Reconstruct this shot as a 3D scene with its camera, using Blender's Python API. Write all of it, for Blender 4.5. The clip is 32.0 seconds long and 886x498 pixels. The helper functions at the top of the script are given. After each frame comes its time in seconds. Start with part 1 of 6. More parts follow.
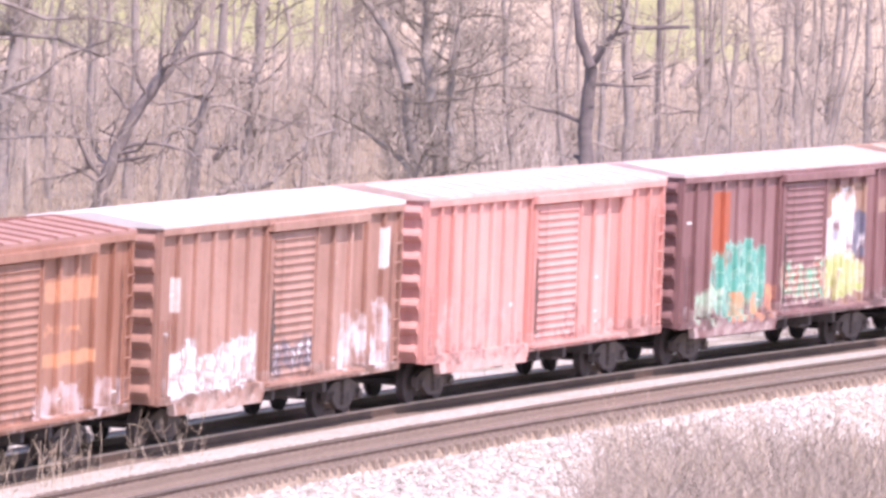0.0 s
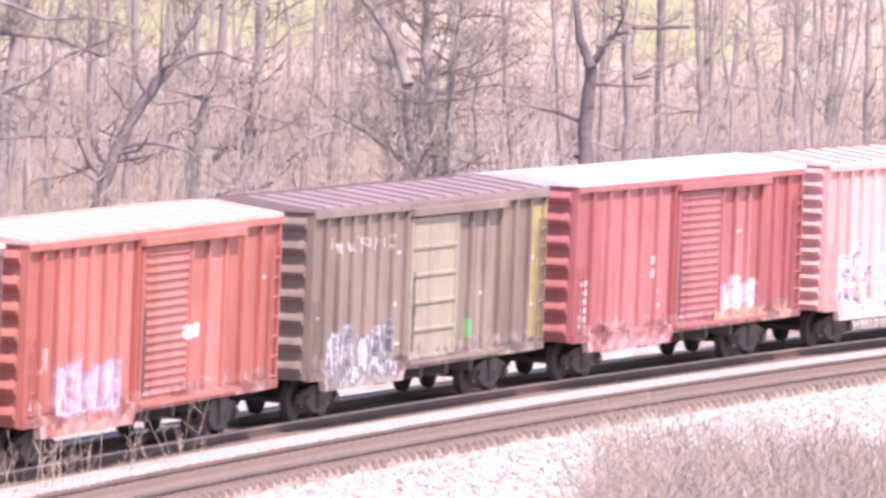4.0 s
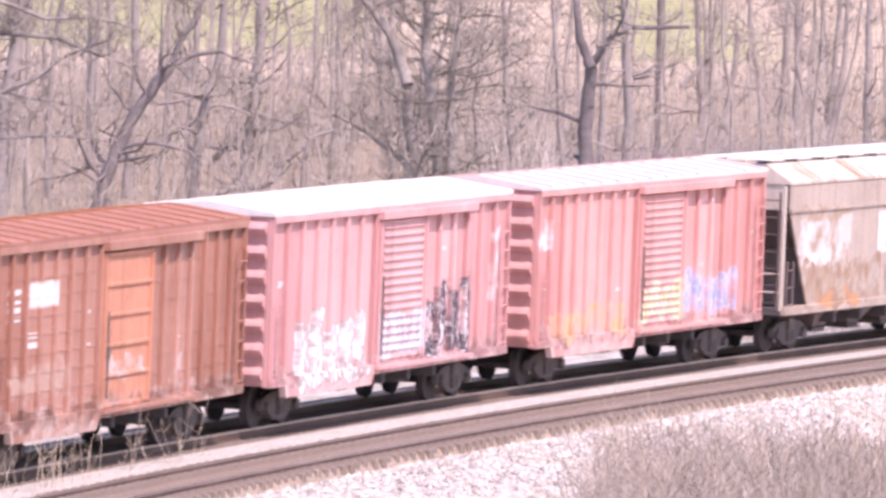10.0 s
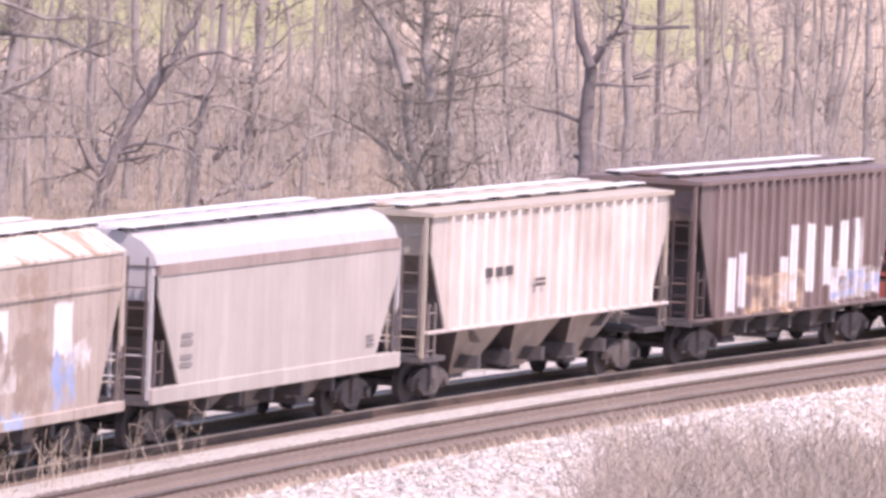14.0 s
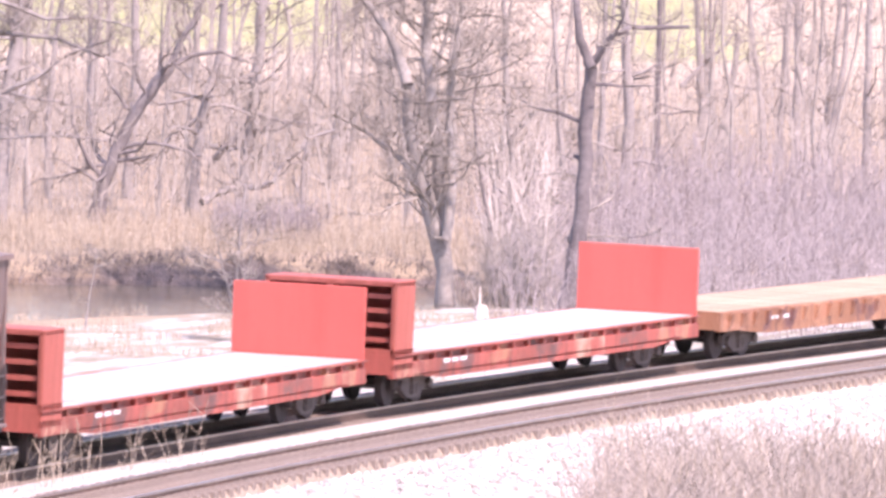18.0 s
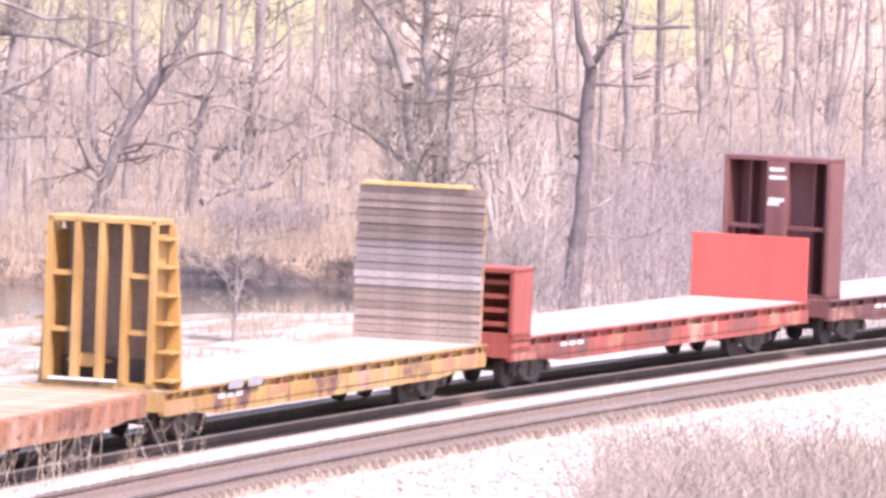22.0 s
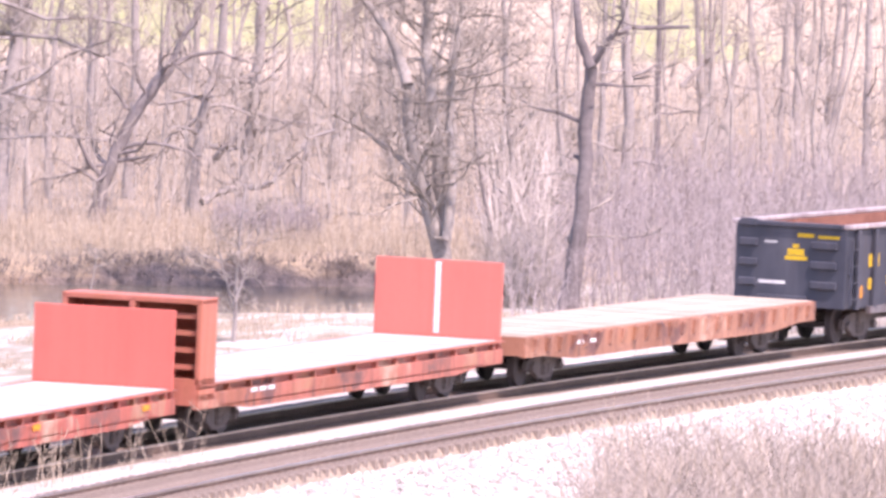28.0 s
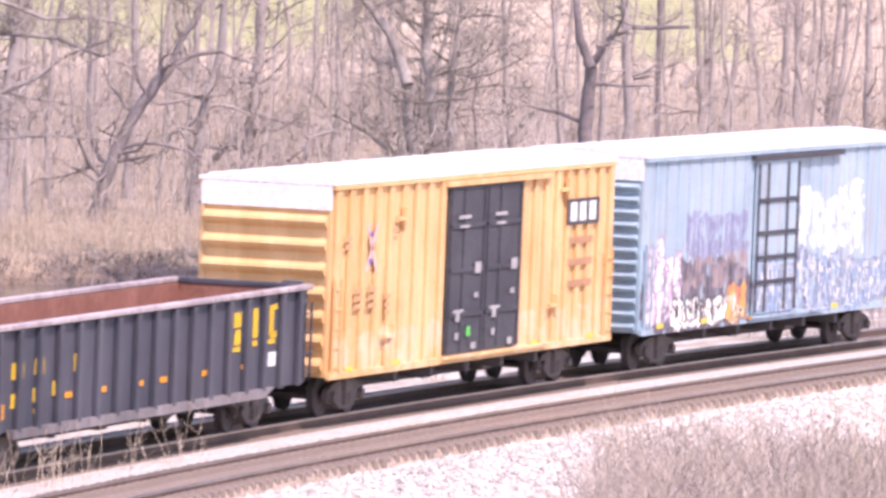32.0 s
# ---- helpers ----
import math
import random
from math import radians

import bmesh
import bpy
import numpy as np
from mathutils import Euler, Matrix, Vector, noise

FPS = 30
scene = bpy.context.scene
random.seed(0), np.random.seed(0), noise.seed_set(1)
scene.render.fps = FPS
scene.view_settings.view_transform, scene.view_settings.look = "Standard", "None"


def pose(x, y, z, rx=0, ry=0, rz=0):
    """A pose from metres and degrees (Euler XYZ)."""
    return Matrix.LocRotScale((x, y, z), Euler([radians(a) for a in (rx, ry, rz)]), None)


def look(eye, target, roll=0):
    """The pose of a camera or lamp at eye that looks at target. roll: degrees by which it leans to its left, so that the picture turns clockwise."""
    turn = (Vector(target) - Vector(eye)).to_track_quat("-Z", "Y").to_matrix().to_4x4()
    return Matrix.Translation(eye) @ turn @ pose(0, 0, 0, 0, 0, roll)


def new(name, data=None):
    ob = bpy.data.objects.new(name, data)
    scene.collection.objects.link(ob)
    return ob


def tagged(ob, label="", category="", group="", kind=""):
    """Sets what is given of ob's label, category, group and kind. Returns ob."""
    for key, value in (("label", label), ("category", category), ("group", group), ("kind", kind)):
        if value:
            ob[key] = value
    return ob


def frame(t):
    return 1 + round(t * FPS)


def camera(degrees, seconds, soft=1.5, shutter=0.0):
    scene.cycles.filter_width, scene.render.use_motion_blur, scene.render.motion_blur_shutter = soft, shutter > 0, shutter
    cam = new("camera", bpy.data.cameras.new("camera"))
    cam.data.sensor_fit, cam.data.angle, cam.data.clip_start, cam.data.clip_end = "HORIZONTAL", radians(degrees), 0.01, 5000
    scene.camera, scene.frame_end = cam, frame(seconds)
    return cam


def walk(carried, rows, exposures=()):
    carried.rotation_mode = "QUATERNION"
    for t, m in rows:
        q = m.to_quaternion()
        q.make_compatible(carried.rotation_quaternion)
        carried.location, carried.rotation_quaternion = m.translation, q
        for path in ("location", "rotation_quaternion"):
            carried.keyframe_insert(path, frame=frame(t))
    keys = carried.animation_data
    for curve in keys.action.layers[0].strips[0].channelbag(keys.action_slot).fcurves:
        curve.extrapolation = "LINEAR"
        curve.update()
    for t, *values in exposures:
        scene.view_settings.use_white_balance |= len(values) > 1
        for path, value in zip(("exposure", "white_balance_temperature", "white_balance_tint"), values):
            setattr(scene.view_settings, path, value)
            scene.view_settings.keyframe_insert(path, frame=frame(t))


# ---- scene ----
# A freight train on a curved double track in a river valley, seen from a lookout through a long lens.
# ---- camera ----
EYE = Vector((-224.0, -83.10, 13.88))
YAW, TILT = 0.38531, -0.04829
AHEAD = Vector((math.cos(TILT) * math.cos(YAW), math.cos(TILT) * math.sin(YAW), math.sin(TILT)))
cam = camera(5.2467, 32.0, soft=3.1, shutter=0.3)
still = look(EYE, EYE + AHEAD * 100, math.degrees(0.02658))
walk(cam, [(0, still), (32, still)],
     exposures=[(0, 0.95, 6850, 36), (2, 0.97, 6850, 36), (3, 1.08, 6850, 36), (5.5, 1.03, 6850, 36), (7, 0.94, 6850, 36), (8.5, 1.08, 6850, 36), (9, 1.06, 6850, 36), (10, 0.85, 6850, 36), (11, 0.72, 6850, 36), (12, 0.69, 6850, 36), (14, 0.74, 6850, 36), (16.5, 1.15, 6850, 36),
                (19, 1.3, 6850, 36), (24, 1.25, 6850, 36), (28, 1.25, 6850, 36), (30, 1.3, 6850, 36), (31, 1.3, 6850, 36), (32, 1.02, 6850, 36)])

# ---- light ----
SUN_DIR = Vector((-0.34, -0.60, 1.0)).normalized()
world = bpy.data.worlds.new("sky")
scene.world = world
world.use_nodes = True
wn = world.node_tree.nodes
sky = wn.new("ShaderNodeTexSky")
sky.sky_type, sky.sun_disc = "NISHITA", False
sky.sun_elevation = math.asin(SUN_DIR.z)
sky.sun_rotation = math.atan2(SUN_DIR.x, SUN_DIR.y)
sky.dust_density = 1.2
world.node_tree.links.new(sky.outputs[0], wn["Background"].inputs[0])
wn["Background"].inputs[1].default_value = 0.16
sun = new("sun", bpy.data.lights.new("sun", "SUN"))
sun.data.energy, sun.data.angle, sun.data.color = 2.9, radians(0.6), (1.0, 0.93, 0.86)
sun.matrix_world = look(SUN_DIR * 300, (0, 0, 0))

# ---- the line: an arc of track, s along it, w across it ----
RAD = 493.4
CANT = 0.01454
NEAR_W = -4.19


def arc(s, w=0.0, z=0.0):
    a = s / RAD
    return Vector(((RAD + w) * math.sin(a), (RAD + w) * math.cos(a) - RAD, z))


def travelled(t):
    """Metres that the train has gone at t seconds."""
    u = (t - 16) / 16
    return 15.0179 * t + 16 * (-0.1024 * u ** 2 - 0.0682 * u ** 3 - 0.2725 * u ** 4 + 0.0038 * u ** 5 + 0.1572 * u ** 6)


def spot(d, l, z=0.0):
    """A place d metres ahead of the lookout and l metres to its right."""
    return Vector((EYE.x + d * math.cos(YAW) + l * math.sin(YAW), EYE.y + d * math.sin(YAW) - l * math.cos(YAW), z))


def sw(x, y):
    r = math.hypot(x, y + RAD)
    return RAD * math.atan2(x, y + RAD), r - RAD


# ---- mesh helpers ----
def box(bm, x0, x1, y0, y1, z0, z1):
    v = [bm.verts.new(p) for p in ((x0, y0, z0), (x1, y0, z0), (x1, y1, z0), (x0, y1, z0), (x0, y0, z1), (x1, y0, z1), (x1, y1, z1), (x0, y1, z1))]
    for f in ((0, 3, 2, 1), (4, 5, 6, 7), (0, 1, 5, 4), (1, 2, 6, 5), (2, 3, 7, 6), (3, 0, 4, 7)):
        bm.faces.new([v[i] for i in f])


def prism(bm, outline, axis, a, b):
    """Extrudes a closed outline of 2D points along axis x, y or z from a to b."""
    def at(p, q):
        return {"x": (q, p[0], p[1]), "y": (p[0], q, p[1]), "z": (p[0], p[1], q)}[axis]
    lo = [bm.verts.new(at(p, a)) for p in outline]
    hi = [bm.verts.new(at(p, b)) for p in outline]
    n = len(outline)
    for i in range(n):
        bm.faces.new((lo[i], lo[(i + 1) % n], hi[(i + 1) % n], hi[i]))
    bm.faces.new(lo[::-1])
    bm.faces.new(hi)


def rod(bm, p, q, r, r2=None, n=6):
    """A tapered bar from p to q."""
    p, q = Vector(p), Vector(q)
    d = (q - p).normalized()
    a = d.orthogonal().normalized()
    b = d.cross(a)
    r2 = r if r2 is None else r2
    rings = []
    for c, rr in ((p, r), (q, r2)):
        rings.append([bm.verts.new(c + (a * math.cos(6.2832 * i / n) + b * math.sin(6.2832 * i / n)) * rr) for i in range(n)])
    for i in range(n):
        bm.faces.new((rings[0][i], rings[0][(i + 1) % n], rings[1][(i + 1) % n], rings[1][i]))
    bm.faces.new(rings[0][::-1])
    bm.faces.new(rings[1])


def mesh_of(name, bm, material, smooth=False, bevel=0.0):
    if bevel:
        bmesh.ops.bevel(bm, geom=bm.edges[:], offset=bevel, segments=1, affect="EDGES")
    bmesh.ops.recalc_face_normals(bm, faces=bm.faces[:])
    me = bpy.data.meshes.new(name)
    bm.to_mesh(me)
    bm.free()
    me.materials.append(material)
    if smooth:
        me.polygons.foreach_set("use_smooth", [True] * len(me.polygons))
    return me


def part(name, bm, material, parent, label="", at=None, smooth=False, bevel=0.0):
    me = bm if isinstance(bm, bpy.types.Mesh) else mesh_of(name, bm, material, smooth, bevel)
    ob = new(name, me)
    ob.parent = parent
    if at is not None:
        ob.matrix_local = at
    if label:
        ob["label"] = label
    return ob


def B(*boxes):
    bm = bmesh.new()
    for b in boxes:
        box(bm, *b)
    return bm


# ---- materials ----
class Mat:
    """A node material in the making."""

    def __init__(self, name, rough=0.8, metal=0.0):
        self.m = bpy.data.materials.new(name)
        self.m.use_nodes = True
        self.t = self.m.node_tree
        self.p = self.t.nodes["Principled BSDF"]
        self.p.inputs["Roughness"].default_value = rough
        self.p.inputs["Metallic"].default_value = metal
        self.p.inputs["Specular IOR Level"].default_value = 0.3

    def node(self, kind, **inputs):
        n = self.t.nodes.new(kind)
        for key, value in inputs.items():
            key = int(key[1:]) if key[0] == "i" and key[1:].isdigit() else key
            if isinstance(value, bpy.types.NodeSocket):
                self.t.links.new(value, n.inputs[key])
            else:
                n.inputs[key].default_value = value
        return n

    def coords(self, of=None):
        n = self.t.nodes.new("ShaderNodeTexCoord")
        if of is not None:
            n.object = of
        return n.outputs["Object"]

    def scaled(self, co, sx, sy, sz, loc=(0, 0, 0)):
        n = self.node("ShaderNodeMapping", Vector=co)
        n.inputs["Scale"].default_value = (sx, sy, sz)
        n.inputs["Location"].default_value = loc
        return n.outputs[0]

    def noise(self, co, scale, detail=3.0, rough=0.55):
        return self.node("ShaderNodeTexNoise", Vector=co, Scale=scale, Detail=detail, Roughness=rough).outputs[0]

    def math(self, op, a, b=0.0, clamp=False):
        n = self.node("ShaderNodeMath", i0=a, i1=b)
        n.operation, n.use_clamp = op, clamp
        return n.outputs[0]

    def ramp(self, fac, *stops, constant=False):
        n = self.node("ShaderNodeValToRGB", Fac=fac)
        r = n.color_ramp
        if constant:
            r.interpolation = "CONSTANT"
        while len(r.elements) < len(stops):
            r.elements.new(0.5)
        for e, (pos, col) in zip(r.elements, stops):
            e.position = pos
            e.color = (*col, 1) if len(col) == 3 else col
        return n.outputs[0]

    def mix(self, fac, a, b):
        n = self.t.nodes.new("ShaderNodeMix")
        n.data_type = "RGBA"
        for i, value in ((0, fac), (6, a), (7, b)):
            if isinstance(value, bpy.types.NodeSocket):
                self.t.links.new(value, n.inputs[i])
            else:
                n.inputs[i].default_value = (*value, 1) if isinstance(value, tuple) else value
        return n.outputs[2]

    def grey(self, fac, a, b):
        return self.ramp(fac, (a, (0, 0, 0)), (b, (1, 1, 1)))

    def done(self, colour, bump=None, strength=0.3, distance=0.02):
        self.t.links.new(colour, self.p.inputs["Base Color"])
        if bump is not None:
            n = self.node("ShaderNodeBump", Height=bump, Strength=strength, Distance=distance)
            self.t.links.new(n.outputs[0], self.p.inputs["Normal"])
        return self.m


def surface(name, a, b, c=None, coarse=0.6, fine=9.0, rough=0.85, metal=0.0, bump=0.3, distance=0.02, island=0.0, piece=0.0):
    """A worn surface: two colours blotched at a large scale, grained at a small one."""
    m = Mat(name, rough, metal)
    co = m.coords()
    n1, n2 = m.noise(co, coarse, 4), m.noise(co, fine, 5, 0.65)
    col = m.mix(m.grey(n1, 0.35, 0.65), a, b)
    col = m.mix(m.math("MULTIPLY", m.grey(n2, 0.4, 0.75), 0.6), col, c or tuple(x * 0.55 for x in a))
    if island:
        g = m.t.nodes.new("ShaderNodeNewGeometry")
        v = m.math("ADD", m.math("MULTIPLY", g.outputs["Random Per Island"], island), 1 - island / 2)
        h = m.node("ShaderNodeHueSaturation", Color=col, Value=v)
        col = h.outputs[0]
    if piece:
        g = m.t.nodes.new("ShaderNodeObjectInfo")
        v = m.math("ADD", m.math("MULTIPLY", g.outputs["Random"], piece), 1 - piece / 2)
        col = m.node("ShaderNodeHueSaturation", Color=col, Value=v).outputs[0]
    return m.done(col, n2, bump, distance)


def stone_bed(name, a, b, c, scale):
    """Broken stone ballast."""
    m = Mat(name, 0.9)
    co = m.coords()
    v = m.node("ShaderNodeTexVoronoi", Vector=co, Scale=scale)
    n1 = m.noise(co, 0.5, 4)
    col = m.mix(v.outputs["Color"], a, b)
    col = m.mix(m.math("MULTIPLY", m.grey(n1, 0.5, 0.8), 0.6), col, c)
    return m.done(col, m.math("SUBTRACT", 1.0, v.outputs["Distance"]), 0.9, 0.05)


M_BALLAST = stone_bed("pale_limestone_ballast", (0.38, 0.36, 0.33), (0.62, 0.59, 0.55), (0.36, 0.32, 0.28), 11)
M_BED = stone_bed("rusty_brown_ballast", (0.255, 0.205, 0.16), (0.43, 0.35, 0.28), (0.225, 0.175, 0.13), 12)
# ballast of the train's track, a darker brown than the near track's
M_BED_DARK = stone_bed("darker_brown_ballast", (0.20, 0.16, 0.14), (0.34, 0.275, 0.235), (0.17, 0.135, 0.115), 12)
M_SLEEPER = surface("weathered_sleeper_wood", (0.23, 0.185, 0.155), (0.33, 0.27, 0.23), coarse=2.5, fine=14)
M_RAIL = surface("rusty_rail_steel", (0.12, 0.085, 0.07), (0.18, 0.125, 0.10), rough=0.6, metal=0.4)
M_RAILHEAD = surface("polished_rail_head", (0.50, 0.45, 0.42), (0.62, 0.56, 0.52), rough=0.35, metal=0.9)
M_TRUCK = surface("grimy_truck_steel", (0.115, 0.10, 0.098), (0.18, 0.155, 0.145), rough=0.9)
M_WHEEL = surface("rusty_wheel_steel", (0.06, 0.052, 0.055), (0.09, 0.078, 0.078), rough=0.8)
M_UNDER = surface("dusty_underframe", (0.085, 0.078, 0.082), (0.13, 0.118, 0.118))
M_STEEL = surface("galvanised_steel", (0.45, 0.45, 0.46), (0.60, 0.60, 0.60), rough=0.5, metal=0.5)
M_WHITE = surface("faded_white_paint", (0.72, 0.72, 0.72), (0.82, 0.82, 0.80), rough=0.6)
M_ORANGE = surface("reflector_orange", (0.85, 0.36, 0.02), (0.75, 0.28, 0.02), rough=0.5)
M_BLACK = surface("dull_black_paint", (0.048, 0.05, 0.062), (0.078, 0.08, 0.094), rough=0.6)
M_BARK = surface("grey_bark", (0.30, 0.268, 0.256), (0.39, 0.35, 0.332), coarse=1.2, fine=7, bump=0.6, distance=0.04)
M_BARK_MID = surface("weathered_bark", (0.20, 0.177, 0.177), (0.28, 0.25, 0.246), coarse=1.2, fine=7, bump=0.6, distance=0.04)
M_BARK_FAR = surface("thin_grey_bark", (0.335, 0.297, 0.27), (0.43, 0.385, 0.35), coarse=1.2, fine=7, bump=0.5, distance=0.04)
M_BARK_DARK = surface("dark_bark", (0.15, 0.13, 0.132), (0.225, 0.198, 0.198), coarse=1.2, fine=7, bump=0.6, distance=0.04)
M_TWIG = surface("pale_twigs", (0.305, 0.27, 0.24), (0.415, 0.368, 0.326), island=0.8)
M_THICKET = surface("grey_thicket_twigs", (0.25, 0.22, 0.225), (0.36, 0.317, 0.318), island=0.8)
M_LAUREL = surface("dark_bank_brush", (0.16, 0.135, 0.13), (0.25, 0.213, 0.2), island=0.7)
M_BRUSH = surface("dry_brush", (0.30, 0.26, 0.235), (0.41, 0.357, 0.317), island=0.7)
M_STRAW = surface("straw_coloured_grass", (0.37, 0.31, 0.245), (0.48, 0.405, 0.325), island=0.7)
M_PALEDECK = surface("bleached_steel_and_wood_deck", (0.43, 0.39, 0.365), (0.58, 0.535, 0.50), coarse=1.5, fine=10, piece=0.2)
M_WOODDECK = surface("sun_bleached_deck_boards", (0.42, 0.355, 0.285), (0.54, 0.455, 0.365), coarse=1.5, fine=10, piece=0.25)
M_TANDECK = surface("tan_deck_boards", (0.43, 0.32, 0.22), (0.52, 0.40, 0.29), coarse=1.5, fine=10, piece=0.3)
M_PLANK = surface("weathered_grey_planks", (0.225, 0.18, 0.16), (0.33, 0.27, 0.24), coarse=1.2, fine=8, piece=0.7)
M_BARK_PALE = surface("pale_smooth_bark", (0.35, 0.313, 0.29), (0.45, 0.405, 0.375), coarse=1.2, fine=7, bump=0.5, distance=0.04)
M_PLANK_PALE = surface("bleached_grey_planks", (0.36, 0.315, 0.305), (0.46, 0.405, 0.39), coarse=1.2, fine=8, piece=0.7)
M_YELLOW = surface("faded_yellow_paint", (0.66, 0.44, 0.15), (0.74, 0.54, 0.24), rough=0.6)
M_PLANK_TAN = surface("weathered_tan_planks", (0.29, 0.23, 0.195), (0.40, 0.32, 0.265), coarse=1.2, fine=8, piece=0.5)


def paint(name, root, base, faded, rust=(0.13, 0.05, 0.03), wear=0.35, patches=(), rough=0.55, chalk=0.55, panels=0.0):
    """Old car paint: sun-faded blotches, rust streaks running down, and spray paint within patches.
    A patch: x0, x1, z0, z1 in the car's metres, its style, and two to four colours."""
    m = Mat(name, rough)
    co = m.coords(root)
    n1 = m.noise(m.scaled(co, 0.35, 1, 0.5), 1.0, 4)
    col = m.mix(m.grey(n1, 0.35, 0.65), base, faded)
    streak = m.noise(m.scaled(co, 2.6, 2.6, 0.22), 1.0, 5, 0.65)
    col = m.mix(m.math("MULTIPLY", m.grey(streak, 0.50, 0.72), wear), col, rust)
    pale = m.noise(m.scaled(co, 1.7, 2.0, 0.16, (7, 0, 3)), 1.0, 5, 0.7)
    col = m.mix(m.math("MULTIPLY", m.grey(pale, 0.50, 0.70), chalk), col, tuple(min(1.0, c * 1.22 + 0.03) for c in faded))
    fine = m.noise(co, 9.0, 4, 0.6)
    col = m.mix(m.math("MULTIPLY", m.grey(fine, 0.55, 0.8), wear), col, rust)
    low = m.noise(m.scaled(co, 1.1, 1.0, 0.7, (2, 0, 9)), 1.3, 5, 0.7)
    col = m.mix(m.math("MULTIPLY", m.grey(low, 0.56, 0.68), wear * 0.7), col, tuple(c * 0.45 for c in base))
    sep = m.node("ShaderNodeSeparateXYZ", Vector=co)
    x, y, z = sep.outputs
    if panels:
        # each sheet between two posts has faded in its own way
        step = m.math("FLOOR", m.math("DIVIDE", m.math("ADD", x, 40.0), panels))
        wn = m.t.nodes.new("ShaderNodeTexWhiteNoise")
        wn.noise_dimensions = "1D"
        m.t.links.new(step, wn.inputs["W"])
        v = m.math("ADD", m.math("MULTIPLY", wn.outputs["Value"], 0.34), 0.84)
        col = m.node("ShaderNodeHueSaturation", Color=col, Value=v, Saturation=m.math("SUBTRACT", 1.62, m.math("MULTIPLY", v, 0.62))).outputs[0]
    near = m.math("LESS_THAN", y, -0.9)
    for k, (x0, x1, z0, z1, style, *cols) in enumerate(patches):
        warp = m.noise(m.scaled(co, 1, 0, 1, (k * 3.7, 0, k)), 1.6, 2)
        wob = m.math("MULTIPLY", m.math("SUBTRACT", warp, 0.5), 0.9 if style != "solid" else 0.15)
        xx, zz = m.math("ADD", x, wob), m.math("ADD", z, wob)
        if style == "tag":
            # letters side by side, each of its own height, with ragged outlines
            wide = min(0.95, max(0.55, (x1 - x0) / 4))
            sway = m.math("MULTIPLY", m.math("SUBTRACT", m.noise(m.scaled(co, 1, 0, 1.3, (k * 2.9, 0, k)), 1.5, 3), 0.5), 1.1)
            along = m.math("DIVIDE", m.math("ADD", m.math("SUBTRACT", x, x0), sway), wide)
            letter = m.math("FLOOR", along)
            across = m.math("SUBTRACT", along, letter)
            own = m.t.nodes.new("ShaderNodeTexWhiteNoise")
            own.noise_dimensions = "1D"
            m.t.links.new(m.math("ADD", letter, k * 17.3), own.inputs["W"])
            r1, r2, r3 = m.node("ShaderNodeSeparateColor", Color=own.outputs["Color"]).outputs
            high = m.math("SUBTRACT", z1, m.math("MULTIPLY", r1, (z1 - z0) * 0.32))
            foot = m.math("ADD", z0, m.math("MULTIPLY", r2, (z1 - z0) * 0.14))
            zz = m.math("ADD", z, m.math("MULTIPLY", sway, 0.7))
            d = m.math("MINIMUM", m.math("SUBTRACT", high, zz), m.math("SUBTRACT", zz, foot))
            d = m.math("MINIMUM", d, m.math("MULTIPLY", m.math("MINIMUM", across, m.math("SUBTRACT", 1.0, across)), wide))
            lim = m.math("MINIMUM", m.math("SUBTRACT", x, x0), m.math("SUBTRACT", x1, x))
            d = m.math("MINIMUM", d, m.math("ADD", lim, m.math("MULTIPLY", sway, 0.4)))
        elif style == "blob":
            ex = m.math("POWER", m.math("ABSOLUTE", m.math("DIVIDE", m.math("SUBTRACT", x, (x0 + x1) / 2), (x1 - x0) / 2)), 2.4)
            ez = m.math("POWER", m.math("ABSOLUTE", m.math("DIVIDE", m.math("SUBTRACT", z, (z0 + z1) / 2), (z1 - z0) / 2)), 2.4)
            rag = m.math("MULTIPLY", m.math("SUBTRACT", m.noise(m.scaled(co, 1.3, 0, 0.7, (k * 2.9, 0, k)), 1.9, 4), 0.5), 2.6)
            d = m.math("MULTIPLY", m.math("ADD", m.math("SUBTRACT", 1.25, m.math("ADD", ex, ez)), rag), 0.5)
        else:
            d = m.math("MINIMUM", m.math("MINIMUM", m.math("SUBTRACT", xx, x0), m.math("SUBTRACT", x1, xx)),
                       m.math("MINIMUM", m.math("SUBTRACT", zz, z0), m.math("SUBTRACT", z1, zz)))
        inside = m.math("MULTIPLY", m.math("MULTIPLY", d, 14.0, True), near)
        if style == "solid":
            m_col = m.mix(m.grey(m.noise(co, 5.0, 3), 0.4, 0.7), cols[0], cols[-1])
            inside = m.math("MULTIPLY", inside, 0.92)
        elif style == "haze":
            m_col = m.mix(m.grey(m.noise(co, 3.0, 3), 0.4, 0.7), cols[0], cols[-1])
            inside = m.math("MULTIPLY", inside, m.grey(m.noise(m.scaled(co, 0.8, 0, 0.95, (k, 0, 0)), 1.5, 4), 0.42, 0.58))
        else:
            # uneven upright strokes of spray paint with darker or paler outlines
            stroke = m.noise(m.scaled(co, 2.3, 0, 0.85, (k * 1.3, 0, k * 0.7)), 1.25, 3, 0.6)
            stops = [(0.30 + 0.40 * i / (len(cols) - 1), c) for i, c in enumerate(cols[:-1])]
            m_col = m.ramp(stroke, *stops, constant=True)
            swirl = m.noise(m.scaled(co, 1.9, 0, 1.1, (0, 0, k * 2.1)), 1.5, 2)
            ring = m.math("ABSOLUTE", m.math("SUBTRACT", swirl, 0.5))
